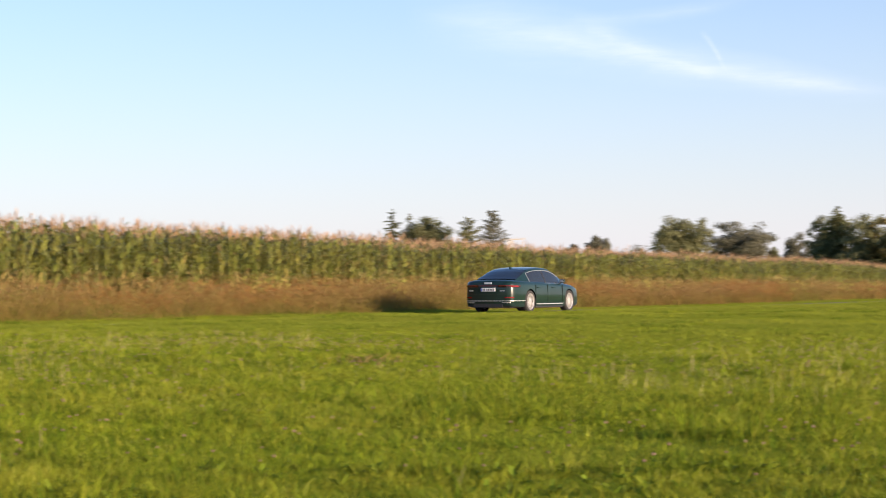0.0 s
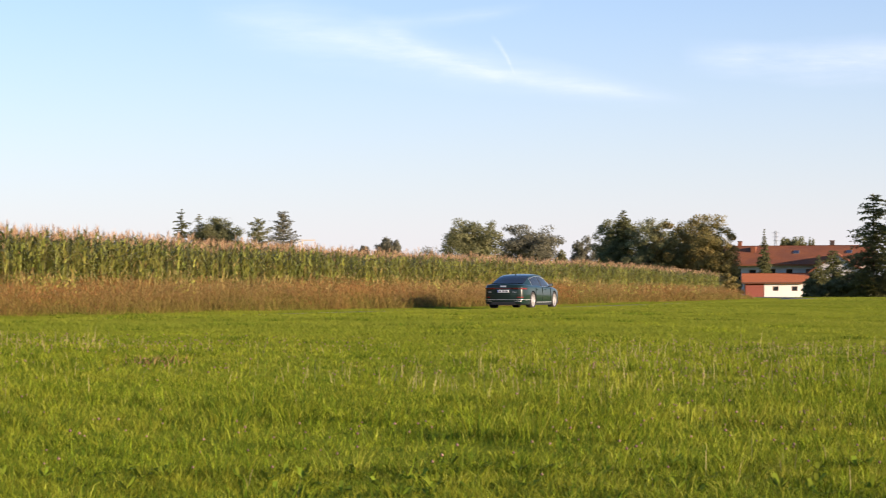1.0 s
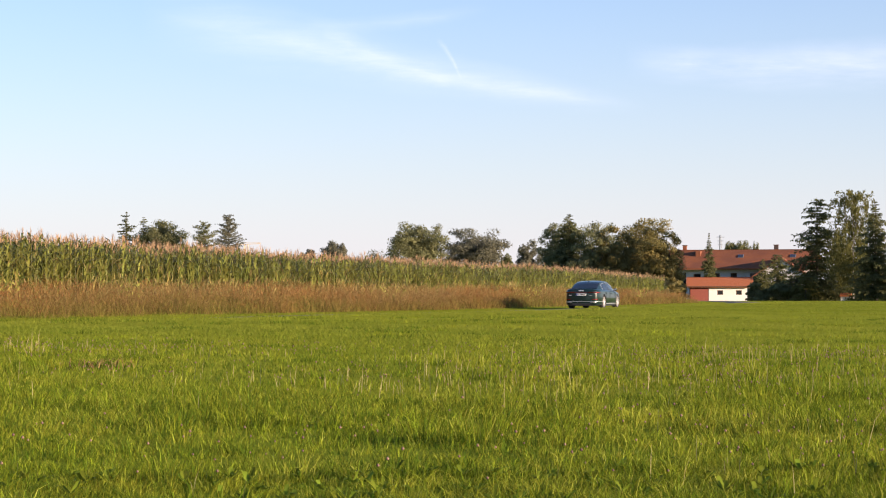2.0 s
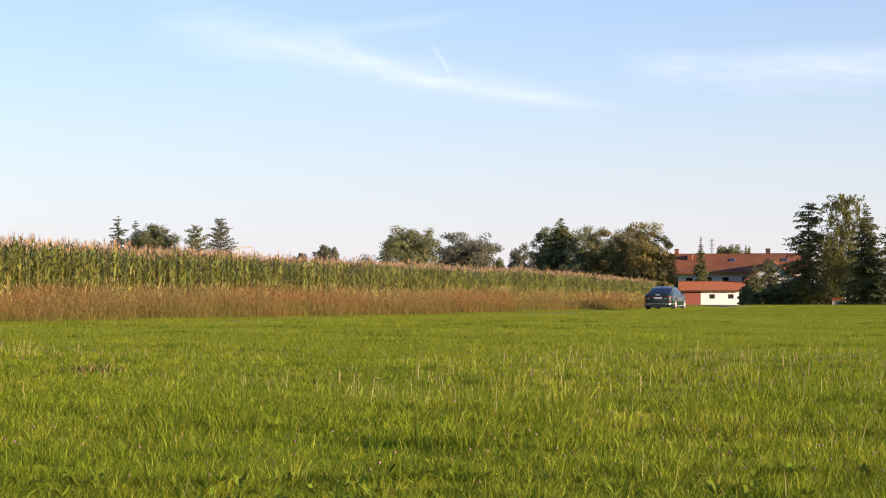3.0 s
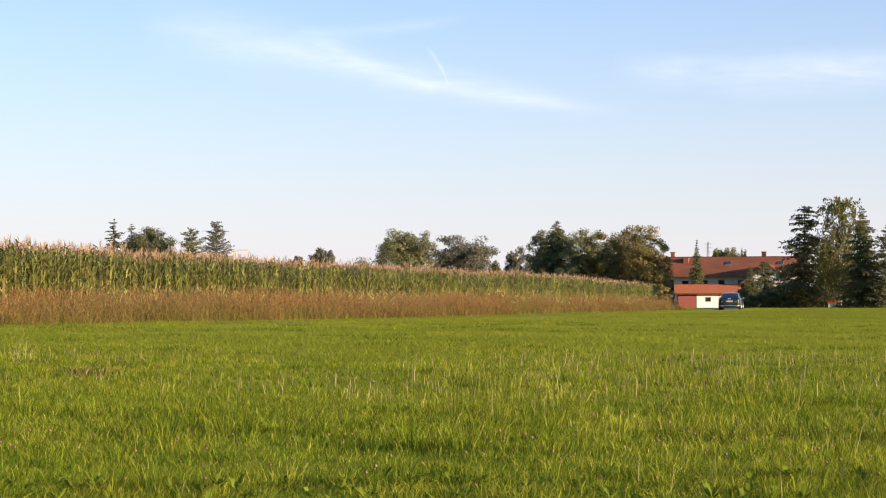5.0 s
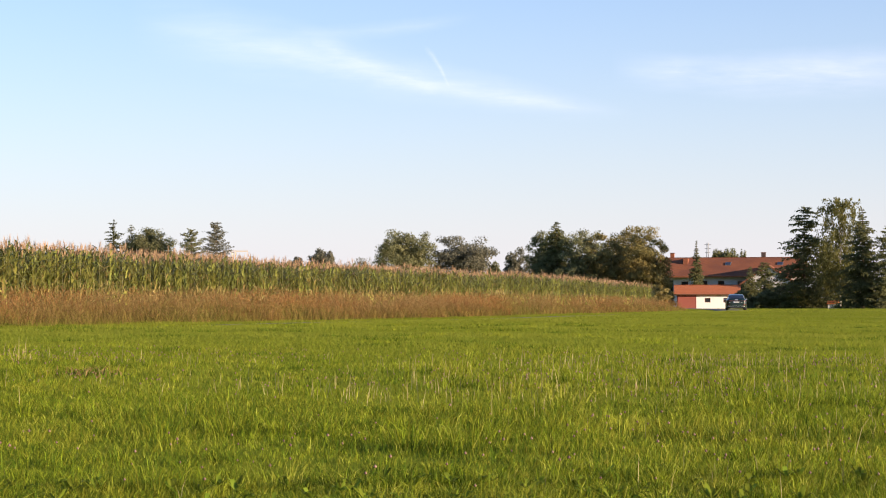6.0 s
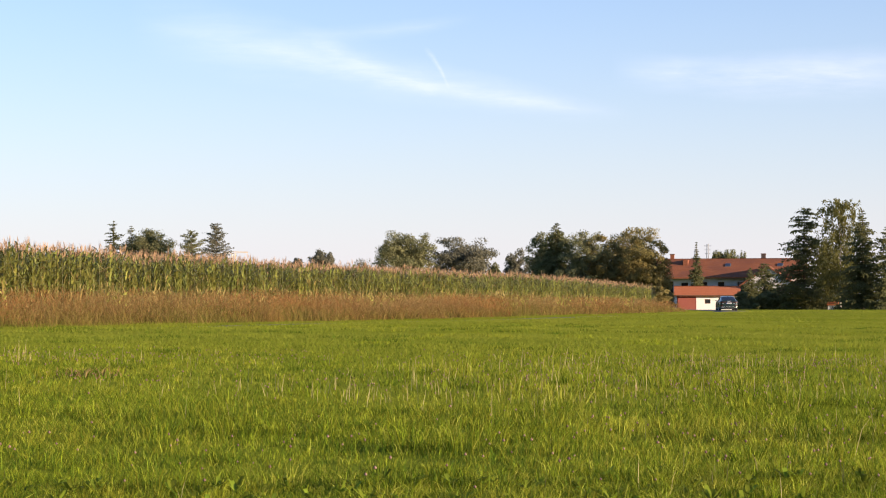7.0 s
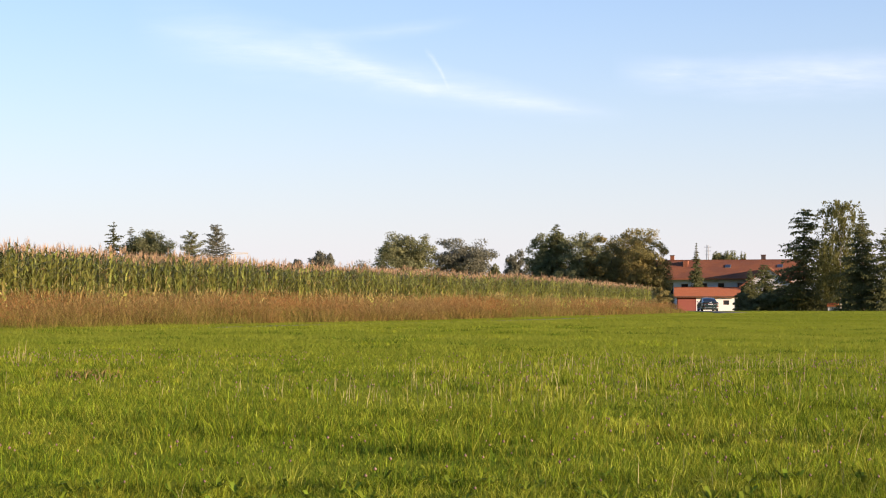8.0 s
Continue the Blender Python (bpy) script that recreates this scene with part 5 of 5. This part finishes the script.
        part("bumper_trim", around_tail(s * 0.0, s * 1.55, 0.378, 0.392, 0.010), CHROME, car_, "bright strip along the rear bumper")
        part("diffuser", around_tail(s * 0.0, s * 0.52, 0.18, 0.29, 0.006, 0.05), BLACK, car_)
        part("exhaust_trim", around_tail(s * 0.50, s * 0.80, 0.318, 0.334, 0.010, 0.02), ALLOY, car_)
        part("light_strip", around_tail(0.0, s * 0.355, 0.862, 0.876, 0.012), RED_LENS, car_, "thin red strip between the tail lamps")
        part("boot_seam", around_tail(s * 0.0, s * 0.9, 0.60, 0.606, 0.002, 0.004), BLACK, car_)
        part("headlight", box(bmesh.new(), (0.42 if s > 0 else -0.78, 2.30, 0.60), (0.78 if s > 0 else -0.42, 2.49, 0.70), 0.03), LAMP_CLEAR, car_)
    # number plate with bars for its characters
    plate = part("number_plate", box(bmesh.new(), (-0.26, -2.622, 0.69), (0.26, -2.596, 0.80), 0.006), PLATE, car_, "white number plate with plain dark bars")
    part("blue_band", box(bmesh.new(), (-0.255, -2.6245, 0.695), (-0.215, -2.6225, 0.795)), BLUE, plate)
    for x0, w in ((-0.19, 0.05), (-0.13, 0.05), (-0.05, 0.05), (0.01, 0.05), (0.07, 0.05), (0.13, 0.05), (0.19, 0.04)):
        part("bar", box(bmesh.new(), (x0, -2.6245, 0.713), (x0 + w * 0.72, -2.6225, 0.778)), INK, plate)
    part("emblem", box(bmesh.new(), (-0.135, -2.62, 0.925), (0.135, -2.585, 0.985), 0.012), CHROME, car_, "bright oblong emblem")
    part("lettering", box(bmesh.new(), (-0.68, -2.61, 0.70), (-0.54, -2.596, 0.722)), CHROME, car_)
    part("lettering", box(bmesh.new(), (0.42, -2.61, 0.70), (0.60, -2.596, 0.716)), CHROME, car_)
    part("aerial_fin", box(bmesh.new(), (-0.02, -1.06, 1.43), (0.02, -0.92, 1.48), 0.012), PAINT, car_)
    part("grille", box(bmesh.new(), (-0.45, 2.5, 0.32), (0.45, 2.59, 0.66), 0.04), BLACK, car_)
    part("floor_pan", box(bmesh.new(), (-0.6, -2.3, 0.16), (0.6, 2.3, 0.3), 0.03), BLACK, car_)
    # seats seen faintly through the glass
    for x in (-0.38, 0.38):
        seat = part("seat", box(bmesh.new(), (x - 0.25, -0.25, 0.75), (x + 0.25, -0.08, 1.16), 0.05), LEATHER, car_)
        part("headrest", box(bmesh.new(), (x - 0.13, -0.24, 1.17), (x + 0.13, -0.12, 1.33), 0.04), LEATHER, seat)
    bench = part("rear_bench", box(bmesh.new(), (-0.62, -1.3, 0.75), (0.62, -1.1, 1.12), 0.05), LEATHER, car_)
    for x in (-0.4, 0.0, 0.4):
        part("headrest", box(bmesh.new(), (x - 0.12, -1.28, 1.122), (x + 0.12, -1.16, 1.22), 0.03), LEATHER, bench)
    part("rear_shelf", box(bmesh.new(), (-0.66, -1.95, 1.055), (0.66, -1.32, 1.085), 0.01), LEATHER, car_)
    # wheels
    hub = lathe(bmesh.new(), [(-0.05, 0.0), (-0.05, 0.19), (0.03, 0.19), (0.03, 0.0)], 24)
    hub_me = bpy.data.meshes.new("wheel")
    hub.to_mesh(hub_me)
    hub_me.materials.append(BLACK)
    tyre = lathe(bmesh.new(), [(-0.115, 0.262), (-0.132, 0.30), (-0.125, 0.34), (-0.10, 0.356), (0.10, 0.356), (0.125, 0.34), (0.132, 0.30), (0.115, 0.262), (-0.115, 0.262)], 40)
    tyre_me = bpy.data.meshes.new("tyre")
    for f in tyre.faces:
        f.smooth = True
    tyre.to_mesh(tyre_me)
    tyre_me.materials.append(RUBBER)
    rim = lathe(bmesh.new(), [(-0.10, 0.255), (0.095, 0.250), (0.122, 0.268), (0.110, 0.272), (-0.10, 0.265), (-0.10, 0.255)], 40)
    lathe(rim, [(0.06, 0.0), (0.105, 0.02), (0.10, 0.065), (0.05, 0.075)], 20)
    for k in range(10):
        a = math.tau * k / 10
        m = Matrix.Rotation(a, 4, "X")
        box(rim, (0.055, -0.023, 0.05), (0.098, 0.023, 0.258), 0.006, m)
    rim_me = bpy.data.meshes.new("rim")
    rim.to_mesh(rim_me)
    rim_me.materials.append(ALLOY)
    wheels = []
    for x, y in WHEELS:
        w = new("wheel", hub_me)
        w.parent = car_
        w.matrix_basis = pose(x, y, WHEEL_R, 0, 0, 0 if x > 0 else 180)
        for nm, me in (("tyre", tyre_me), ("rim", rim_me)):
            o = new(nm, me)
            o.parent = w
        wheels.append((w, x, y))
    return car_, wheels


car, car_wheels = build_car()


# ---- what moves ----
def motions():
    pts = np.array(WAY)
    rows, run = [], [0.0]
    for k, (t, x, y) in enumerate(WAY):
        a, b = pts[max(0, k - 1)], pts[min(len(pts) - 1, k + 1)]
        head = math.degrees(math.atan2(b[1] - a[1], b[2] - a[2]))
        rows.append((t, pose(x, y, 0.03 + float(dip(y)), 0, 0, -head)))
        if k:
            run.append(run[-1] + math.hypot(x - WAY[k - 1][1], y - WAY[k - 1][2]))
    walk(car, rows)
    # ten spokes: a step of 36 degrees less for each thirtieth of a second looks the same and keeps the turns short
    n = 240
    ts = np.arange(n + 1) / 30
    dist = np.interp(ts, pts[:, 0], run)
    for wheel, x, y in car_wheels:
        side = 0 if x > 0 else 180
        turn = [math.degrees(d / WHEEL_R) - 36 * k for k, d in enumerate(dist)]
        walk(wheel, [(float(t), pose(x, y, WHEEL_R, 0, 0, side) @ pose(0, 0, 0, -a if x > 0 else a)) for t, a in zip(ts, turn)])


motions()
